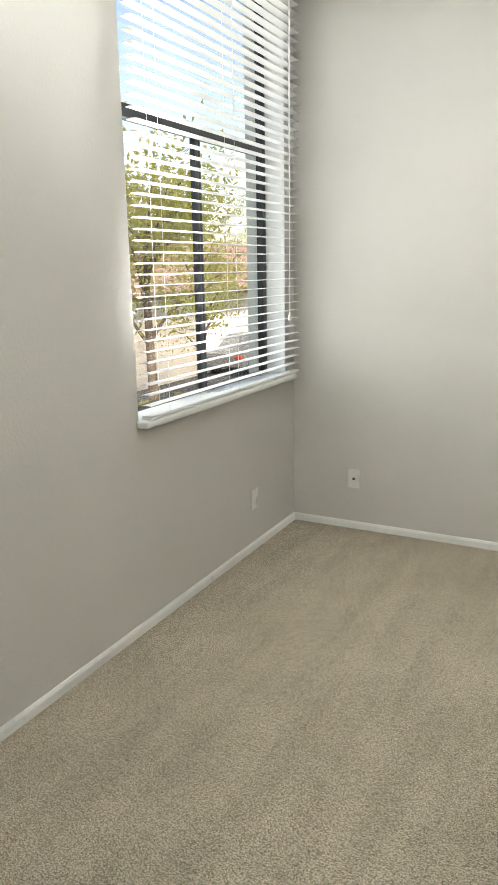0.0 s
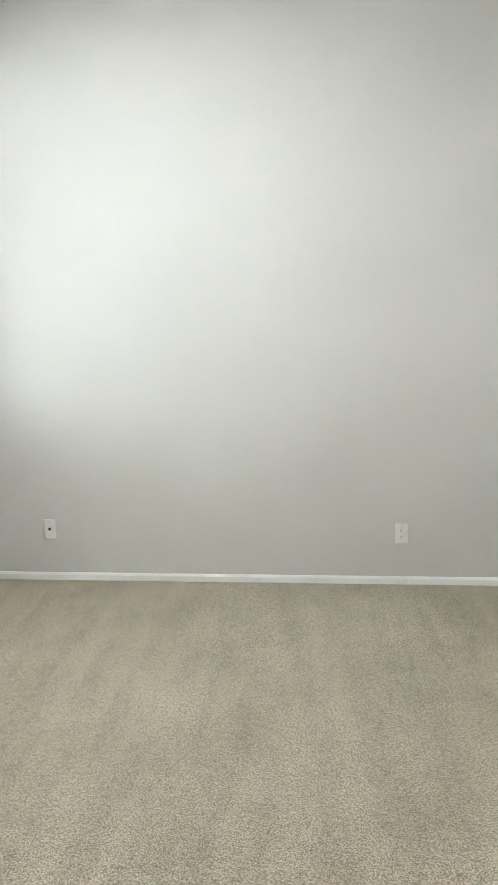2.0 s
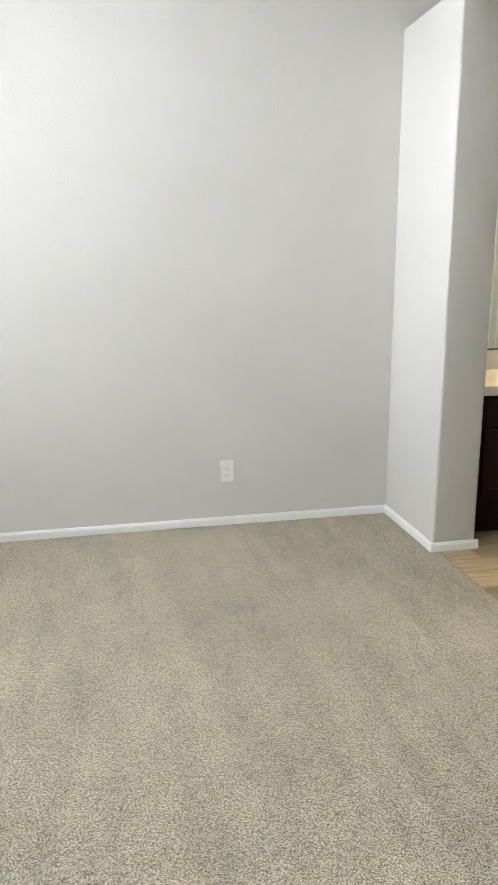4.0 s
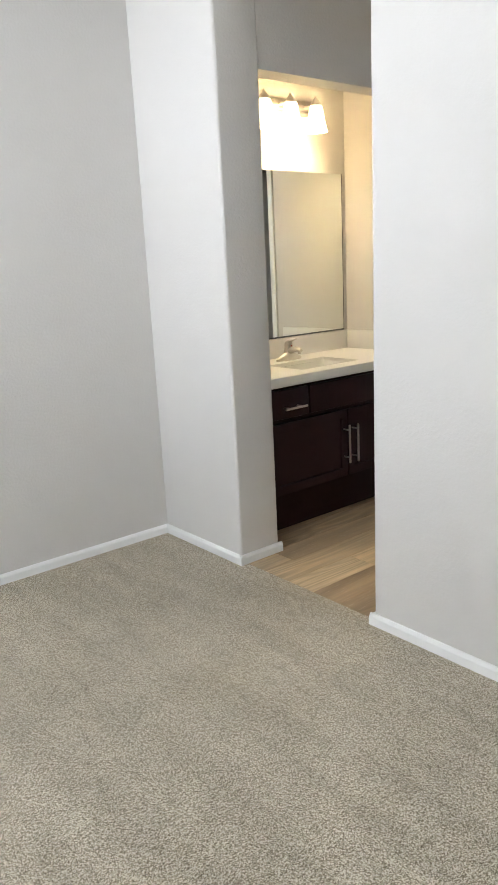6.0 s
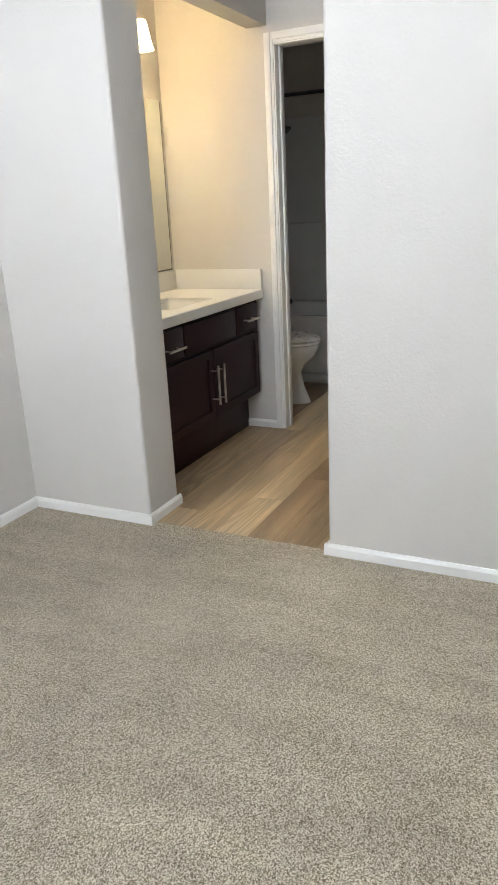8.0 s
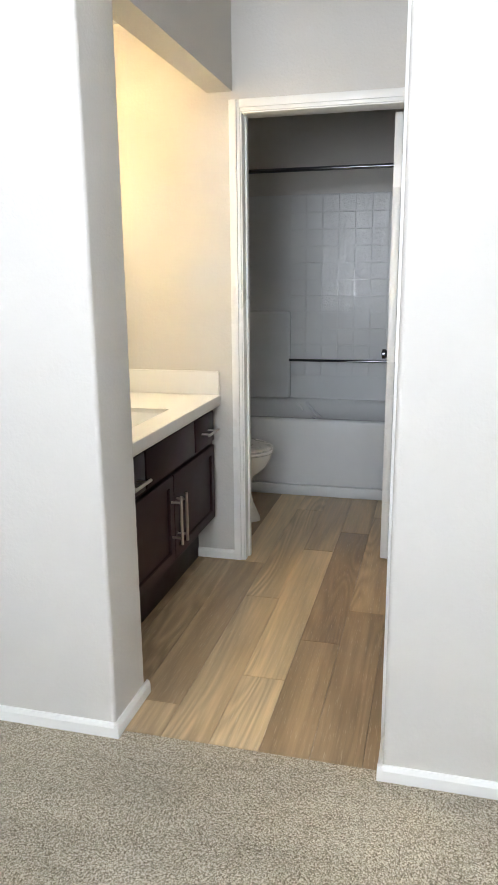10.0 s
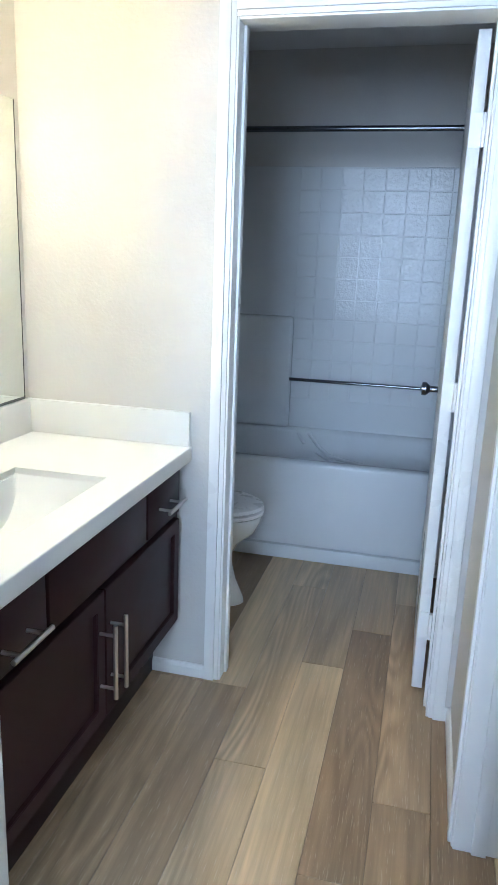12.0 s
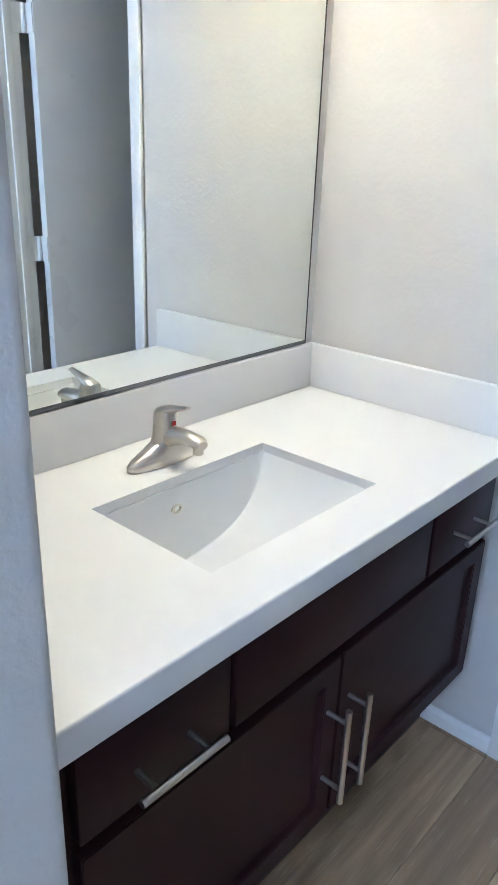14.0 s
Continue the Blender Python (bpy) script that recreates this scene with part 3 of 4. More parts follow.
def slab_with_hole(bm, x0, x1, y0, y1, z0, z1, hx0, hx1, hy0, hy1):
    o = [(x0, y0), (x1, y0), (x1, y1), (x0, y1)]
    h = [(hx0, hy0), (hx1, hy0), (hx1, hy1), (hx0, hy1)]
    vo = {z: [bm.verts.new((x, y, z)) for x, y in o] for z in (z0, z1)}
    vh = {z: [bm.verts.new((x, y, z)) for x, y in h] for z in (z0, z1)}
    for k in range(4):
        j = (k + 1) % 4
        bm.faces.new((vo[z1][k], vo[z1][j], vh[z1][j], vh[z1][k]))
        bm.faces.new((vo[z0][j], vo[z0][k], vh[z0][k], vh[z0][j]))
        bm.faces.new((vo[z0][k], vo[z0][j], vo[z1][j], vo[z1][k]))
        bm.faces.new((vh[z0][j], vh[z0][k], vh[z1][k], vh[z1][j]))
    bmesh.ops.recalc_face_normals(bm, faces=bm.faces)


slab_with_hole(bm, VX0, VX1, CF + 0.02, YV - 0.001, CT - 0.02, CT, BX0, BX1, BYF, BYB)
slab = part("slab", bm, QUARTZ, top)
part("front_edge", prism(rounded([(CF, VT, True), (CF + 0.02, VT, False), (CF + 0.02, CT, False), (CF, CT, True)], 0.004, 4), "x", VX0, VX1), QUARTZ, top)
part("back_splash", box((VX0, YV - 0.021, CT + 0.0005), (VX1 - 0.021, YV - 0.001, 0.932), 0.0015), QUARTZ, top)
part("side_splash", box((VX1 - 0.02, CF + 0.004, CT + 0.0005), (VX1, YV - 0.001, 0.932), 0.0015), QUARTZ, top)

basin = thing("sink_basin", (4.34, -0.286, 0.66), "white porcelain undermount basin with sloping sides", "sink")
bm = bmesh.new()
NX, NY, DEP = 44, 34, 0.162
rows = []
for i in range(NX + 1):
    row = []
    for j in range(NY + 1):
        u, v = i / NX, j / NY
        x = BX0 - 0.006 + u * (BX1 - BX0 + 0.012)
        y = BYF - 0.006 + v * (BYB - BYF + 0.012)
        wall = min(1, min(v, 1 - v) / 0.07, u / 0.16)
        wall = wall * (2 - wall)
        run = (1 - math.exp(-(1 - u) * 8.0)) * (0.90 + 0.10 * min(1, (1 - u) / 0.55))
        row.append(bm.verts.new((x, y, CT - 0.021 - DEP * wall * max(0.0, run))))
    rows.append(row)
for i in range(NX):
    for j in range(NY):
        bm.faces.new((rows[i][j], rows[i + 1][j], rows[i + 1][j + 1], rows[i][j + 1]))
bmesh.ops.recalc_face_normals(bm, faces=bm.faces)
bmesh.ops.solidify(bm, geom=bm.faces[:], thickness=-0.008)
part("bowl", bm, PORCELAIN, basin)
part("drain", lathe([(0, 0.004), (0.012, 0.005), (0.014, 0.002), (0.021, 0.003), (0.023, 0.0), (0.023, -0.004), (0, -0.004)],
                    (4.36, -0.195, CT - 0.021 - DEP + 0.007), 20), NICKEL, basin, "brushed nickel drain")
ring = lathe([(0.007, 0), (0.013, 0), (0.014, 0.003), (0.008, 0.004), (0.007, 0.001)], (0, 0, 0), 18, (1.0, 0.7))
bmesh.ops.rotate(ring, verts=ring.verts, cent=(0, 0, 0), matrix=Matrix.Rotation(radians(90), 3, "X"))
bmesh.ops.translate(ring, verts=ring.verts, vec=(4.30, BYB - 0.0155, 0.765))
part("overflow", ring, NICKEL, basin, "small oval overflow ring")

# faucet
FC = Vector((4.35, -0.08, CT))
faucet = thing("faucet", FC, "brushed nickel single lever bathroom faucet", "faucet")


def station(p, rx, ry):
    return (Vector(p), rx, ry)


def loft(stations, axis, sides=18):
    """Skins ellipses set across an axis."""
    bm = bmesh.new()
    rings = []
    for p, ra, rb in stations:
        ring = []
        for j in range(sides):
            a = 2 * math.pi * j / sides
            c, s = math.cos(a) * ra, math.sin(a) * rb
            off = {"x": (0, c, s), "y": (c, 0, s), "z": (c, s, 0)}[axis]
            ring.append(bm.verts.new(p + Vector(off)))
        rings.append(ring)
    for r0, r1 in zip(rings, rings[1:]):
        for j in range(sides):
            bm.faces.new((r0[j], r0[(j + 1) % sides], r1[(j + 1) % sides], r1[j]))
    bm.faces.new(rings[0][::-1])
    bm.faces.new(rings[-1])
    bmesh.ops.recalc_face_normals(bm, faces=bm.faces)
    return bm


part("base", loft([station(FC + Vector((0, 0, z)), rx, ry) for z, rx, ry in
                   ((0.001, 0.092, 0.026), (0.010, 0.094, 0.027), (0.018, 0.086, 0.026), (0.030, 0.058, 0.025), (0.042, 0.032, 0.024), (0.06, 0.026, 0.024), (0.075, 0.024, 0.023))], "z", 24), NICKEL, faucet)
part("spout", loft([station(FC + Vector((0, y, z)), rx, rz) for y, z, rx, rz in
                    ((0.0, 0.045, 0.022, 0.022), (-0.03, 0.058, 0.021, 0.018), (-0.06, 0.063, 0.019, 0.014), (-0.09, 0.062, 0.017, 0.011), (-0.10, 0.058, 0.012, 0.008))], "y"), NICKEL, faucet)
part("aerator", tube([FC + Vector((0, -0.088, 0.058)), FC + Vector((0, -0.088, 0.040))], 0.010, 14), NICKEL, faucet)
part("valve_body", loft([station(FC + Vector((0, 0, z)), r, r) for z, r in ((0.055, 0.0235), (0.085, 0.023), (0.098, 0.022), (0.104, 0.018), (0.106, 0.008))], "z"), NICKEL, faucet)
lev = loft([station(FC + Vector((0, y, z)), rx, rz) for y, z, rx, rz in
            ((0.022, 0.088, 0.008, 0.006), (0.012, 0.097, 0.018, 0.010), (-0.008, 0.105, 0.017, 0.009), (-0.028, 0.111, 0.012, 0.006), (-0.048, 0.117, 0.009, 0.004), (-0.062, 0.121, 0.007, 0.003))], "y")
part("lever", lev, NICKEL, faucet)
part("temperature_mark", box(FC + Vector((-0.004, -0.0246, 0.078)), FC + Vector((0.004, -0.0226, 0.086))), RED, faucet, "small red mark")

# mirror
mir = thing("wall_mirror", (4.93, YV - 0.004, 0.938), "frameless wall mirror with polished edge", "mirror")
part("mirror_plate", box((VX0 + 0.012, YV - 0.008, 0.938), (4.93, YV - 0.002, 1.845), 0.001, 1), MIRROR, mir)
part("mirror_channel", box((VX0 + 0.012, YV - 0.0105, 0.934), (4.93, YV - 0.001, 0.942), 0.0005, 1), CHROME, mir)
part("edge_strip", box((4.93, YV - 0.009, 0.934), (4.9325, YV - 0.001, 1.845)), DARK, mir, "dark mirror edge")

mir.rotation_euler = (0, 0, radians(0.8))

# vanity light with three bell shades
LX = (4.255, 4.441, 4.627)
LZ, LY = 2.108, -0.065
lamp = thing("vanity_light", (4.44, YV, 2.08), "brushed nickel bar light with lit frosted bell shades", "wall lamp")
part("back_plate", box((4.19, YV - 0.016, 2.135), (4.69, YV - 0.001, 2.215), 0.005, 3), NICKEL, lamp)
part("plate_moulding", box((4.205, YV - 0.03, 2.155), (4.675, YV - 0.015, 2.195), 0.006, 3), NICKEL, lamp)
for x in LX:
    part("arm", tube([(x, YV - 0.02, 2.178), (x, LY, 2.182)], 0.008, 12), NICKEL, lamp)
    part("socket_cap", lathe([(0, 0.052), (0.004, 0.05), (0.006, 0.042), (0.013, 0.032), (0.026, 0.015), (0.031, 0.004), (0.031, -0.004), (0, -0.004)], (x, LY, LZ + 0.062), 22), NICKEL, lamp)
    part("glass_shade", lathe([(0.031, 0.062), (0.034, 0.052), (0.040, 0.02), (0.048, -0.02), (0.058, -0.06), (0.063, -0.070), (0.059, -0.070), (0.054, -0.06), (0.044, -0.02), (0.036, 0.02), (0.030, 0.05)],
                              (x, LY, LZ), 28), SHADE, lamp, "lit frosted white glass bell shade")
    bulb = new("bulb", bpy.data.lights.new("bulb", "POINT"))
    bulb.location = (x, LY, LZ)
    bulb.data.energy, bulb.data.color, bulb.data.shadow_soft_size = 2.7, (1.0, 0.87, 0.53), 0.04

# ---- bathroom ----
tub = thing("bathtub", (XT + 0.33, (YBR + YV) / 2, 0), "white moulded bathtub with a smooth apron", "bathtub")
Y0, Y1, RIM = YBR + 0.003, YV - 0.003, 0.488
ap = box((XT, Y0, 0.06), (XT + 0.07, Y1, RIM), 0.018, 3)
part("apron", ap, FIBREGLASS, tub)
part("skirt", box((XT - 0.014, Y0, -0.006), (XT + 0.05, Y1, 0.062), 0.006), FIBREGLASS, tub, "white skirt strip at the floor")
bm = bmesh.new()
prof = [(XT + 0.03, RIM - 0.004), (XT + 0.075, RIM - 0.004), (XT + 0.10, RIM - 0.03), (XT + 0.14, 0.16), (XT + 0.20, 0.11), (XT + 0.42, 0.11), (XT + 0.52, 0.17), (XT + 0.575, 0.49), (XT + 0.61, 0.515), (XBK - 0.003, 0.515)]
ring0 = []
for y in (Y0, Y0 + 0.10, Y0 + 0.16, Y0 + 0.30, Y1 - 0.30, Y1 - 0.16, Y1 - 0.1, Y1):
    e = min(y - Y0, Y1 - y)
    k = min(1.0, max(0.0, (e - 0.06) / 0.22))
    ring0.append([bm.verts.new((x, y, z if z > 0.45 else 0.47 + (z - 0.47) * k)) for x, z in prof])
for r0, r1 in zip(ring0, ring0[1:]):
    for j in range(len(prof) - 1):
        bm.faces.new((r0[j], r1[j], r1[j + 1], r0[j + 1]))
bmesh.ops.recalc_face_normals(bm, faces=bm.faces)
part("inner_shell", bm, FIBREGLASS, tub, angle=50)
ridge = tube([(XT + 0.578, -0.64, 0.497), (XT + 0.565, -0.70, 0.43), (XT + 0.555, -0.76, 0.385), (XT + 0.55, -0.95, 0.35)], 0.011, 10)
part("moulded_ridge", ridge, FIBREGLASS, tub, "raised moulded body rest line")
ridge = tube([(XT + 0.575, -0.58, 0.495), (XT + 0.558, -0.62, 0.44)], 0.009, 10)
tube([(XT + 0.553, -0.69, 0.40), (XT + 0.545, -0.80, 0.345), (XT + 0.535, -0.95, 0.30)], 0.009, 10, bm=ridge)
part("moulded_ridge", ridge, FIBREGLASS, tub, "raised moulded body rest line")
sur = thing("tub_surround", (XBK - 0.03, (YBR + YV) / 2, 0.53), "glossy white moulded tub surround with embossed squares", "tub surround")
NICHE = -0.52
bm = box((XBK - 0.03, Y0, 0.516), (XBK - 0.001, Y1, 1.890), 0.002)
part("back_panel", bm, FIBREGLASS, sur)
part("shelf_column", box((XBK - 0.085, NICHE, 0.516), (XBK - 0.029, Y1, 1.126), 0.02, 4), FIBREGLASS, sur)
part("side_panel", box((XT + 0.02, Y1 - 0.012, 0.48), (XBK - 0.03, Y1 + 0.002, 1.890), 0.003), FIBREGLASS, sur)
part("side_panel", box((XT + 0.02, Y0 - 0.002, 0.48), (XBK - 0.03, Y0 + 0.012, 1.890), 0.003), FIBREGLASS, sur)
TS = 0.110
tile_me = {}
for i in range(8):
    for j in range(11):
        y, z = -0.512 - TS * (i + 0.5), 1.890 - 0.004 - TS * (j + 0.5)
        rough = i >= 2 and j < 7
        if rough not in tile_me:
            bm = box((XBK - 0.034, y - TS / 2 + 0.002, z - TS / 2 + 0.002), (XBK - 0.0305, y + TS / 2 - 0.002, z + TS / 2 - 0.002), 0.002, 1)
            o = part("embossed_square", bm, HAMMERED if rough else FIBREGLASS, sur, smooth=False)
            tile_me[rough] = (o.data, y, z)
        else:
            me, y0, z0 = tile_me[rough]
            o = new("embossed_square", me)
            o.parent = sur
            o.location = (0, y - y0, z - z0)
grab = thing("towel_bar", (XBK - 0.08, -0.92, 0.79), "chrome towel bar on the tub wall", "towel bar")
part("rail", tube([(XBK - 0.08, NICHE + 0.005, 0.79), (XBK - 0.08, -1.33, 0.79)], 0.009, 14), CHROME, grab)
bm = box((XBK - 0.10, -1.345, 0.765), (XBK - 0.03, -1.305, 0.815), 0.006)
tube([(XBK - 0.08, -1.32, 0.79), (XBK - 0.08, -1.32, 0.755)], 0.012, 12, bm=bm)
part("bracket", bm, CHROME, grab)
rod = thing("shower_rod", (XT + 0.04, (YBR + YV) / 2, 1.968), "chrome shower curtain rod across the tub", "curtain rod")
part("rail", tube([(XT + 0.04, YBR + 0.003, 1.968), (XT + 0.04, YV - 0.003, 1.968)], 0.0125, 16), CHROME, rod)
for y, d in ((YBR + 0.001, 1), (YV - 0.001, -1)):
    part("flange", tube([(XT + 0.04, y, 1.968), (XT + 0.04, y + d * 0.012, 1.968)], 0.03, 20), CHROME, rod)

SX, SY = 6.43, YV - 0.0155
shower = thing("wall_shower", (SX, SY, 1.86), "small chrome shower head on a bent arm", "shower head")
part("flange", tube([(SX, SY, 1.86), (SX, SY - 0.006, 1.86)], 0.03, 20), CHROME, shower)
part("arm", tube([(SX, SY - 0.005, 1.86), (SX, SY - 0.06, 1.858), (SX, SY - 0.095, 1.835), (SX, SY - 0.115, 1.808)], 0.009, 12), CHROME, shower)
head = lathe([(0, 0.045), (0.012, 0.045), (0.015, 0.025), (0.034, 0.006), (0.037, 0.0), (0.035, -0.006), (0, -0.008)], (0, 0, 0), 22)
bmesh.ops.rotate(head, verts=head.verts, cent=(0, 0, 0), matrix=Matrix.Rotation(radians(-38), 3, "X"))
bmesh.ops.translate(head, verts=head.verts, vec=(SX, SY - 0.138, 1.776))
part("spray_head", head, CHROME, shower)
valve = thing("tub_valve", (SX, SY, 0.76), "chrome tub valve with a lever handle", "tap")
part("escutcheon", tube([(SX, SY, 0.76), (SX, SY - 0.008, 0.76), (SX, SY - 0.012, 0.76)], [0.075, 0.072, 0.05], 28), CHROME, valve)
part("handle", tube([(SX, SY - 0.012, 0.76), (SX, SY - 0.06, 0.76), (SX, SY - 0.075, 0.757), (SX, SY - 0.082, 0.74), (SX, SY - 0.088, 0.70)], [0.022, 0.020, 0.018, 0.011, 0.008], 14), CHROME, valve)
filler = thing("tub_spout", (SX, SY, 0.56), "chrome tub filler spout above the tub rim", "tap")
part("spout", tube([(SX, SY, 0.56), (SX, SY - 0.01, 0.56), (SX, SY - 0.09, 0.557), (SX, SY - 0.125, 0.548), (SX, SY - 0.135, 0.53)], [0.032, 0.027, 0.025, 0.022, 0.017], 16), CHROME, filler)

# toilet, its tank against the north wall
TX = 5.56
toilet = thing("toilet", (TX, -0.3, 0), "white porcelain toilet with closed lid", "toilet")


def egg(cx, y_back, y_front, half, n=32):
    out = []
    for k in range(n):
        a = 2 * math.pi * k / n
        c, s = math.cos(a), math.sin(a)
        ym, ry = (y_back + y_front) / 2, abs(y_back - y_front) / 2
        w = half * (1 - 0.10 * max(0, -s))
        out.append((cx + w * c, ym + ry * s))
    return out


def skin(layers):
    bm = bmesh.new()
    rings = [[bm.verts.new((x, y, z)) for x, y in egg(TX, yb, yf, h)] for z, yb, yf, h in layers]
    for r0, r1 in zip(rings, rings[1:]):
        for j in range(len(r0)):
            bm.faces.new((r0[j], r0[(j + 1) % len(r0)], r1[(j + 1) % len(r0)], r1[j]))
    bm.faces.new(rings[0][::-1]), bm.faces.new(rings[-1])
    bmesh.ops.recalc_face_normals(bm, faces=bm.faces)
    return bm


part("pedestal", skin([(-0.005, -0.05, -0.575, 0.115), (0.02, -0.05, -0.57, 0.11), (0.10, -0.05, -0.535, 0.095), (0.2, -0.06, -0.51, 0.095), (0.26, -0.08, -0.54, 0.12), (0.32, -0.1, -0.61, 0.16), (0.37, -0.12, -0.635, 0.178), (0.395, -0.13, -0.64, 0.18)]), PORCELAIN, toilet)
part("seat", skin([(0.397, -0.16, -0.635, 0.178), (0.402, -0.15, -0.645, 0.184), (0.414, -0.15, -0.645, 0.184), (0.419, -0.16, -0.635, 0.178)]), PLASTIC, toilet)
part("lid", skin([(0.4215, -0.16, -0.635, 0.178), (0.426, -0.15, -0.645, 0.184), (0.438, -0.15, -0.64, 0.182), (0.446, -0.17, -0.62, 0.165), (0.449, -0.2, -0.58, 0.13)]), PLASTIC, toilet)
part("tank", box((TX - 0.22, -0.155, 0.40), (TX + 0.22, YV - 0.012, 0.74), 0.02, 3), PORCELAIN, toilet)
part("tank_lid", box((TX - 0.23, -0.168, 0.742), (TX + 0.23, YV - 0.006, 0.775), 0.01, 3), PORCELAIN, toilet)


# ---- outlets ----
def plate(name, axis, at, kind, label):
    """A wall plate 70 by 114 mm with a duplex outlet, a cable socket, or nothing."""
    e = thing(name, at, label, "wall outlet")
    x, y, z = at

    def put(nm, u0, u1, w0, w1, d0, d1, mat, bevel=0.001, lab=""):
        if axis == "y":
            bm = box((x + u0, y - d1, z + w0), (x + u1, y - d0, z + w1), bevel)
        else:
            bm = box((x + d0, y + u0, z + w0), (x + d1, y + u1, z + w1), bevel)
        return part(nm, bm, mat, e, lab)

    put("cover", -0.037, 0.037, -0.06, 0.06, 0.0, 0.006, PLASTIC, 0.0025)
    if kind == "duplex":
        for w in (-0.0195, 0.0195):
            s = put("socket", -0.017, 0.017, w - 0.014, w + 0.014, 0.005, 0.0078, PLASTIC)
            put("slot", -0.008, -0.0055, w - 0.003, w + 0.006, 0.0075, 0.0083, DARK, 0)
            put("slot", 0.0055, 0.008, w - 0.003, w + 0.005, 0.0075, 0.0083, DARK, 0)
            put("slot", -0.002, 0.002, w - 0.0105, w - 0.0065, 0.0075, 0.0083, DARK, 0)
    elif kind == "cable":
        put("cable_socket", -0.007, 0.007, -0.007, 0.007, 0.005, 0.012, DARK, 0.002, "dark cable socket")
        for w in (-0.042, 0.042):
            put("screw", -0.003, 0.003, w - 0.003, w + 0.003, 0.0055, 0.0068, NICKEL)
    else:
        put("insert", -0.017, 0.017, -0.034, 0.034, 0.005, 0.0075, PLASTIC)
    return e


plate("cable_plate", "y", (0.463, YN - 0.0005, 0.324), "cable", "white cable wall plate on the grey wall")
plate("wall_outlet", "y", (2.58, YN - 0.0005, 0.311), "duplex", "white duplex electrical outlet on the grey wall")
plate("blank_plate", "x", (XW + 0.0005, -0.552, 0.305), "blank", "white wall plate below the window")

# ---- outdoors ----
GZ = -2.5
tagged(part("ground", box((-400, -400, GZ - 0.5), (-0.16, 400, GZ)), GRASS), "lawn outside the building", "ground", kind="structure")
tagged(part("road", box((-60, -80, GZ), (-10.9, 80, GZ + 0.02)), ASPHALT), "grey asphalt drive", "road", kind="structure")

house = thing("house", (-17, 24, GZ), "tan stucco garage building with clay tile roof", "house")
hx0, hx1, hy0, hy1, hh = -22.0, -13.0, 13.0, 42.0, 3.1
part("wall", box((hx0, hy0, GZ), (hx1, hy1, GZ + hh)), STUCCO, house)
part("garage_door", box((hx1 - 0.05, 20.5, GZ + 0.02), (hx1 + 0.03, 25.5, GZ + 2.3), 0.02), TRIM, house, "white garage door")
part("eave", box((hx0 - 0.5, hy0 - 0.5, GZ + hh), (hx1 + 0.5, hy1 + 0.5, GZ + hh + 0.18), 0.03), BARK, house, "dark wooden eave")
roof = bmesh.new()
prism([(hx1 + 0.55, GZ + hh + 0.18), (hx1 - 4.5, GZ + hh + 2.2), (hx0 - 0.55, GZ + hh + 0.18)], "y", hy0 - 0.5, hy1 + 0.5, bm=roof)
roof_part = part("roof", roof, TILE, house, "clay tile roof")
rt = bmesh.new()
ys = hy0 - 0.4
for k in range(100):
    y = ys + k * 0.3
    p, q = Vector((hx1 + 0.62, y, GZ + hh + 0.2)), Vector((hx1 - 4.5, y, GZ + hh + 2.24))
    n = 12
    pts, rad = [], []
    for j in range(n):
        pts += [p.lerp(q, j / n), p.lerp(q, (j + 0.97) / n)]
        rad += [0.125, 0.095]
    tube(pts, rad, 7, bm=rt)
tagged(part("tile_row", rt, TILE, house, "rows of rounded clay tiles"), kind="stuff")


def tree(at, height, crown, seed, leaf=LEAF, count=2600):
    rnd = random.Random(seed)
    e = thing("tree", at, "slender street tree with airy yellow green leaves", "tree", "trees outside the window")
    base = Vector(at)
    trunk = tube([base, base + Vector((0.05, 0.04, height * 0.25)), base + Vector((-0.05, 0.1, height * 0.55)), base + Vector((0.03, 0.05, height * 0.9))],
                 [0.13, 0.10, 0.07, 0.02], 10)
    tips = []
    for k in range(16):
        h = height * rnd.uniform(0.3, 0.8)
        s = base + Vector((0, 0.05, h))
        a = rnd.uniform(0, 2 * math.pi)
        r = crown * rnd.uniform(0.5, 1.0)
        t = s + Vector((r * math.cos(a), r * math.sin(a), rnd.uniform(0.3, 0.28 * height)))
        mid = s.lerp(t, 0.5) + Vector((0, 0, 0.15))
        tube([s, mid, t], [0.04, 0.025, 0.008], 6, bm=trunk)
        tips += [(mid, 0.5), (t, 0.65), (s.lerp(t, 0.8), 0.6)]
    part("trunk", trunk, BARK, e)
    vs, fs = [], []
    for k in range(count):
        c, r = tips[rnd.randrange(len(tips))]
        p = c + Vector([rnd.gauss(0, r * 0.55) for _ in range(3)])
        u = Vector([rnd.gauss(0, 1) for _ in range(3)]).normalized()
        w = u.orthogonal().normalized()
        ln, wd = rnd.uniform(0.045, 0.08), rnd.uniform(0.02, 0.032)
        i = len(vs)
        vs += [p - u * ln, p + w * wd + u.cross(w) * 0.01, p + u * ln, p - w * wd + u.cross(w) * 0.01]
        fs.append((i, i + 1, i + 2, i + 3))
    me = bpy.data.meshes.new("crown")
    me.from_pydata([v - base for v in vs], [], fs)
    me.materials.append(leaf)
    o = new("crown", me)
    o.parent = e
    return tagged(o, "small yellow green leaves")


tree((-6.2, 7.2, GZ), 6.4, 1.5, 3, count=5200)
tree((-9.6, 14.6, GZ), 5.6, 1.5, 5, count=2400)
tree((-26.5, 30.0, GZ), 10.5, 4.5, 8, count=5200)
tree((-27.0, 44.0, GZ), 10.5, 4.5, 9, count=5200)


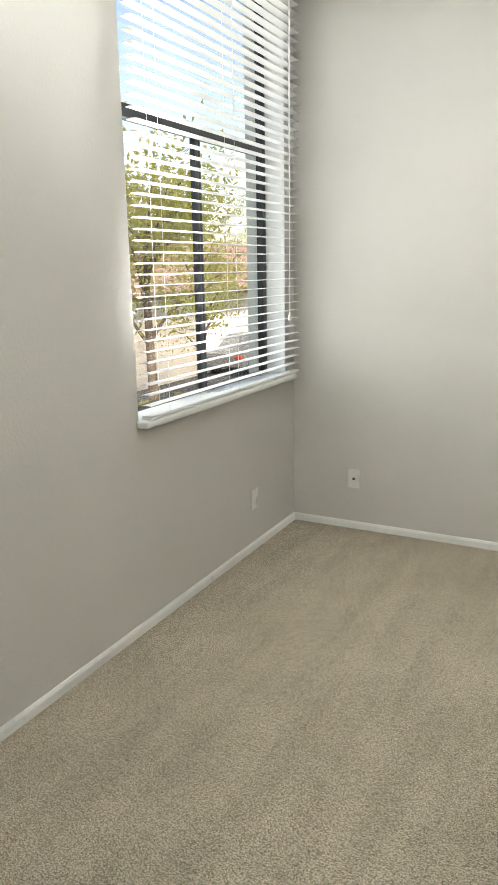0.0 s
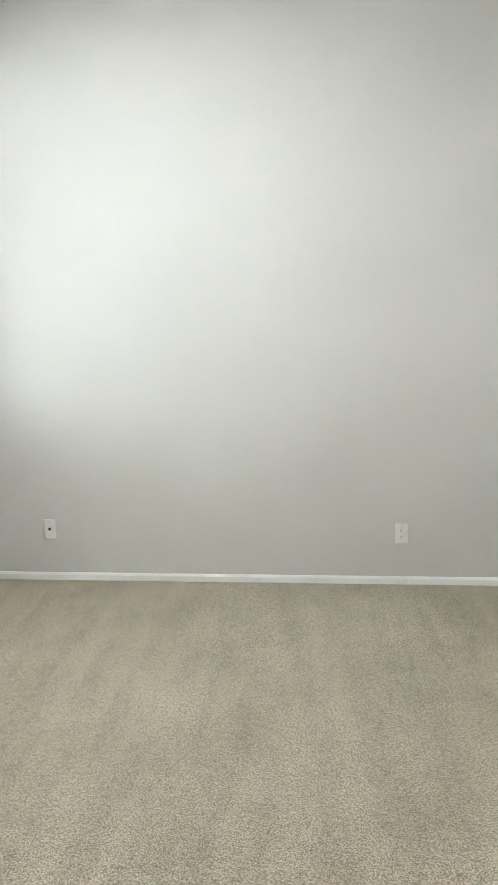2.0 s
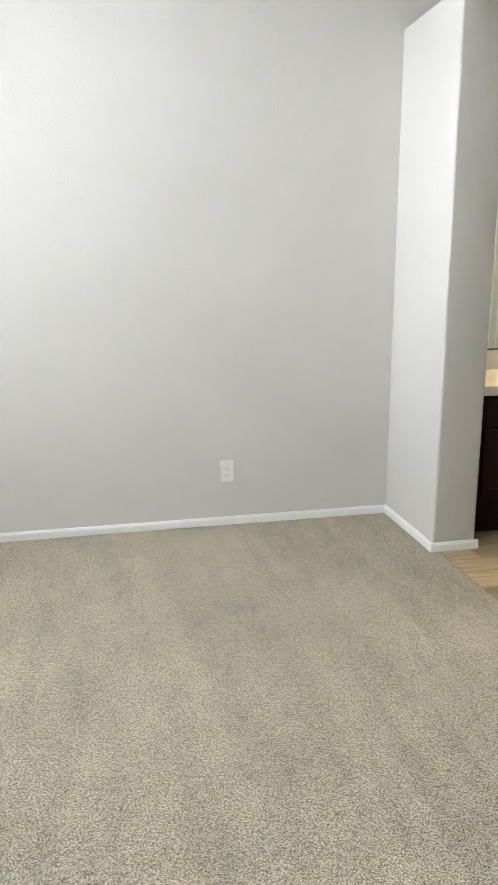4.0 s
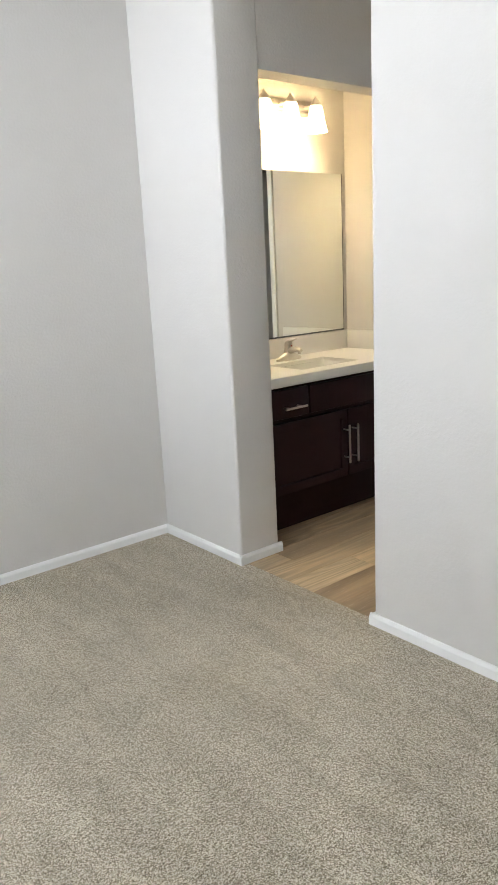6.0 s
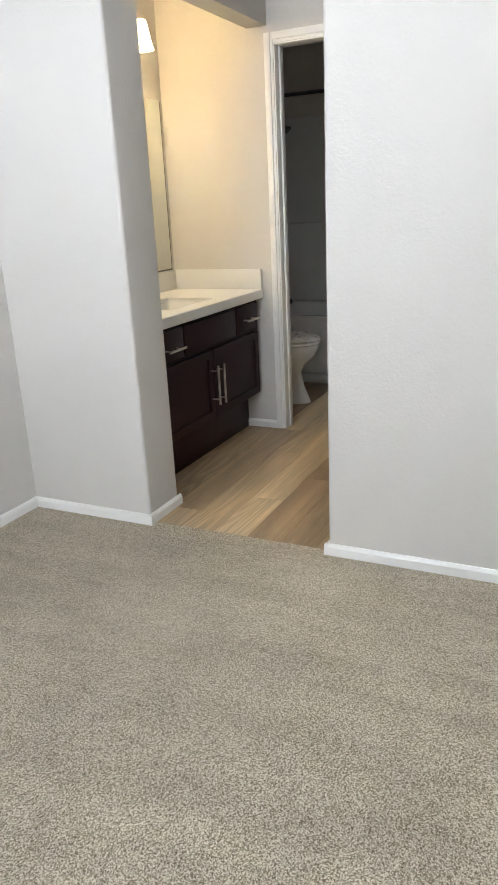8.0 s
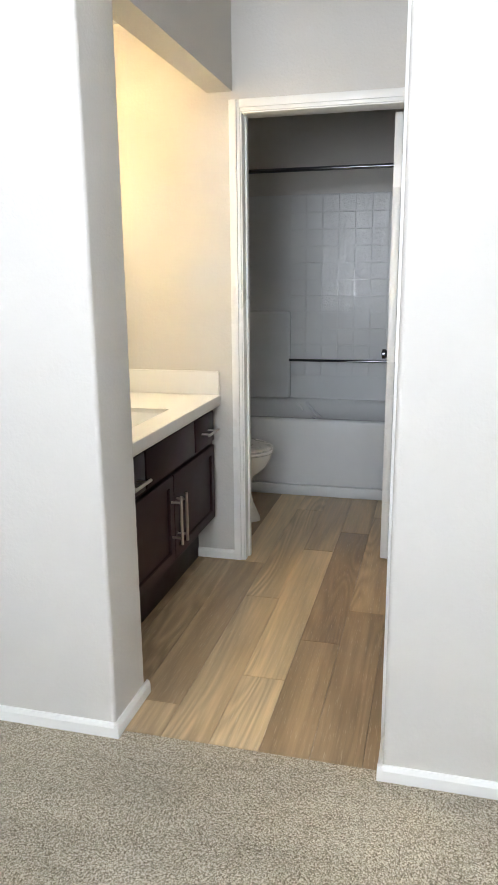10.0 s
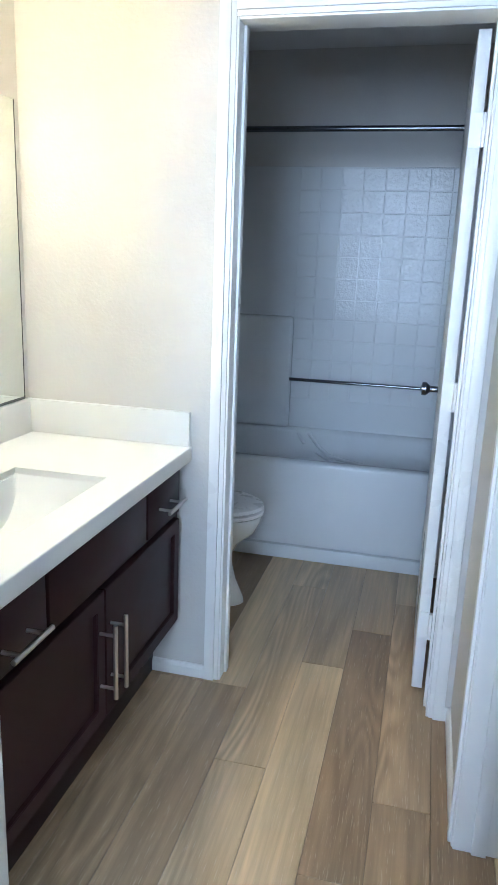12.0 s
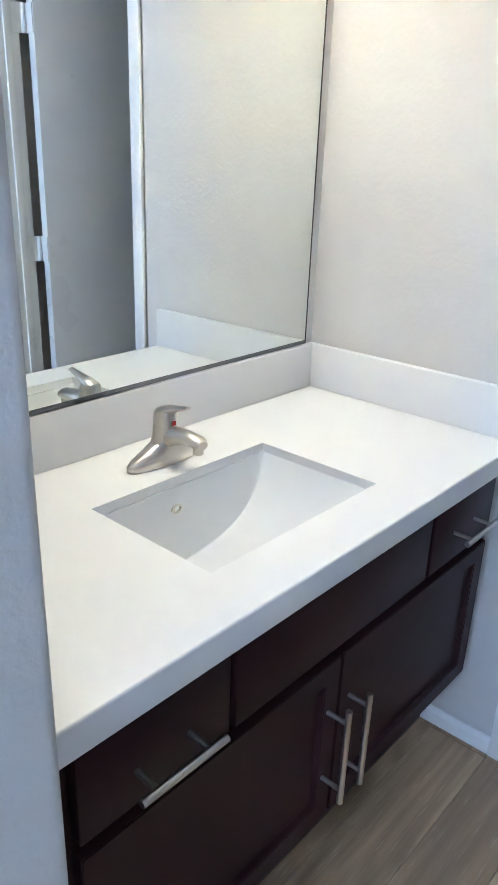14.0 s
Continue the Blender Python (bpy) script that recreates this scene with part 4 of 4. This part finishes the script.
def shrub(at, r, seed):
    rnd = random.Random(seed)
    e = thing("shrub", at, "low green shrub on the lawn", "shrub", "shrubs outside the window")
    vs, fs = [], []
    for k in range(900):
        d = Vector([rnd.gauss(0, 1) for _ in range(3)]).normalized() * r * rnd.uniform(0.6, 1.05)
        p = Vector((d.x, d.y, abs(d.z) * 0.75 + 0.02))
        u = Vector([rnd.gauss(0, 1) for _ in range(3)]).normalized()
        w = u.orthogonal().normalized()
        i = len(vs)
        vs += [p - u * 0.07, p + w * 0.03, p + u * 0.07, p - w * 0.03]
        fs.append((i, i + 1, i + 2, i + 3))
    me = bpy.data.meshes.new("leaves")
    me.from_pydata(vs, [], fs)
    me.materials.append(LEAF)
    new("leaves", me).parent = e


for k, (x, y) in enumerate(((-9.6, 11.2), (-10.2, 12.6), (-10.0, 14.2), (-9.0, 10.0))):
    shrub((x, y, GZ), 0.55, 20 + k)

car = thing("parked_car", (-11.9, 22.0, GZ + 0.02), "grey parked car on the drive", "car")
cb = prism([(5.0, 0.35), (5.0, 0.85), (5.25, 0.95), (6.2, 1.02), (6.9, 1.45), (8.3, 1.45), (9.0, 1.0), (9.2, 0.9), (9.25, 0.35)], "x", -14.4, -12.7)
bmesh.ops.translate(cb, verts=cb.verts, vec=(0, 0, GZ + 0.02))
bmesh.ops.bevel(cb, geom=cb.edges[:], offset=0.06, segments=2, affect="EDGES")
part("body", cb, CARPAINT, car)
gb = prism([(6.35, 1.04), (6.95, 1.40), (8.25, 1.40), (8.8, 1.04)], "x", -14.41, -12.69)
bmesh.ops.translate(gb, verts=gb.verts, vec=(0, 0, GZ + 0.02))
part("side_glass", gb, CARGLASS, car)
for y in (5.85, 8.4):
    for x0, x1 in ((-14.42, -14.2), (-12.9, -12.68)):
        part("wheel", tube([(x0, y, GZ + 0.34), (x1, y, GZ + 0.34)], 0.32, 20), RUBBER, car)
part("tail_lamp", box((-12.95, 4.96, GZ + 0.7), (-12.69, 5.1, GZ + 0.86), 0.02), LAMPRED, car, "red tail lamp")

for o in car.children:
    o.location += Vector((1.6, 15.0, 0))

# ---- floor planks ----
PW, PL = 0.1525, 1.22
FIRST = {5: 4.95, 7: 3.95, 8: 4.243, 9: 4.53}     # end joints of single rows
cache = {}
y, row = -1.047 + 8 * PW, 0
rnd = random.Random(4)
while y > -2.2:
    y0, y1 = max(y - PW, -2.24), min(y, YV - 0.002)
    x = FIRST.get(row, XB + 0.034 + rnd.uniform(0.1, 1.1)) - PL
    while x > XB + 0.034:
        x -= PL
    row += 1
    while x < XBK:
        a, b = max(x, XB + 0.034), min(x + PL, XT - 0.016 if y0 > YBR else XC)
        if b - a > 0.03:
            key = (round(b - a, 3), round(y1 - y0, 3))
            if key not in cache:
                bm = box((0, 0, -0.008), (b - a - 0.0012, y1 - y0 - 0.0012, -0.001), 0.0011, 1)
                me = bpy.data.meshes.new("plank")
                bm.to_mesh(me)
                bm.free()
                me.materials.append(PLANK)
                cache[key] = me
            o = new("plank", cache[key])
            o.parent = FLOOR
            o.location = (a, y0, 0)
        x += PL
    y = y0
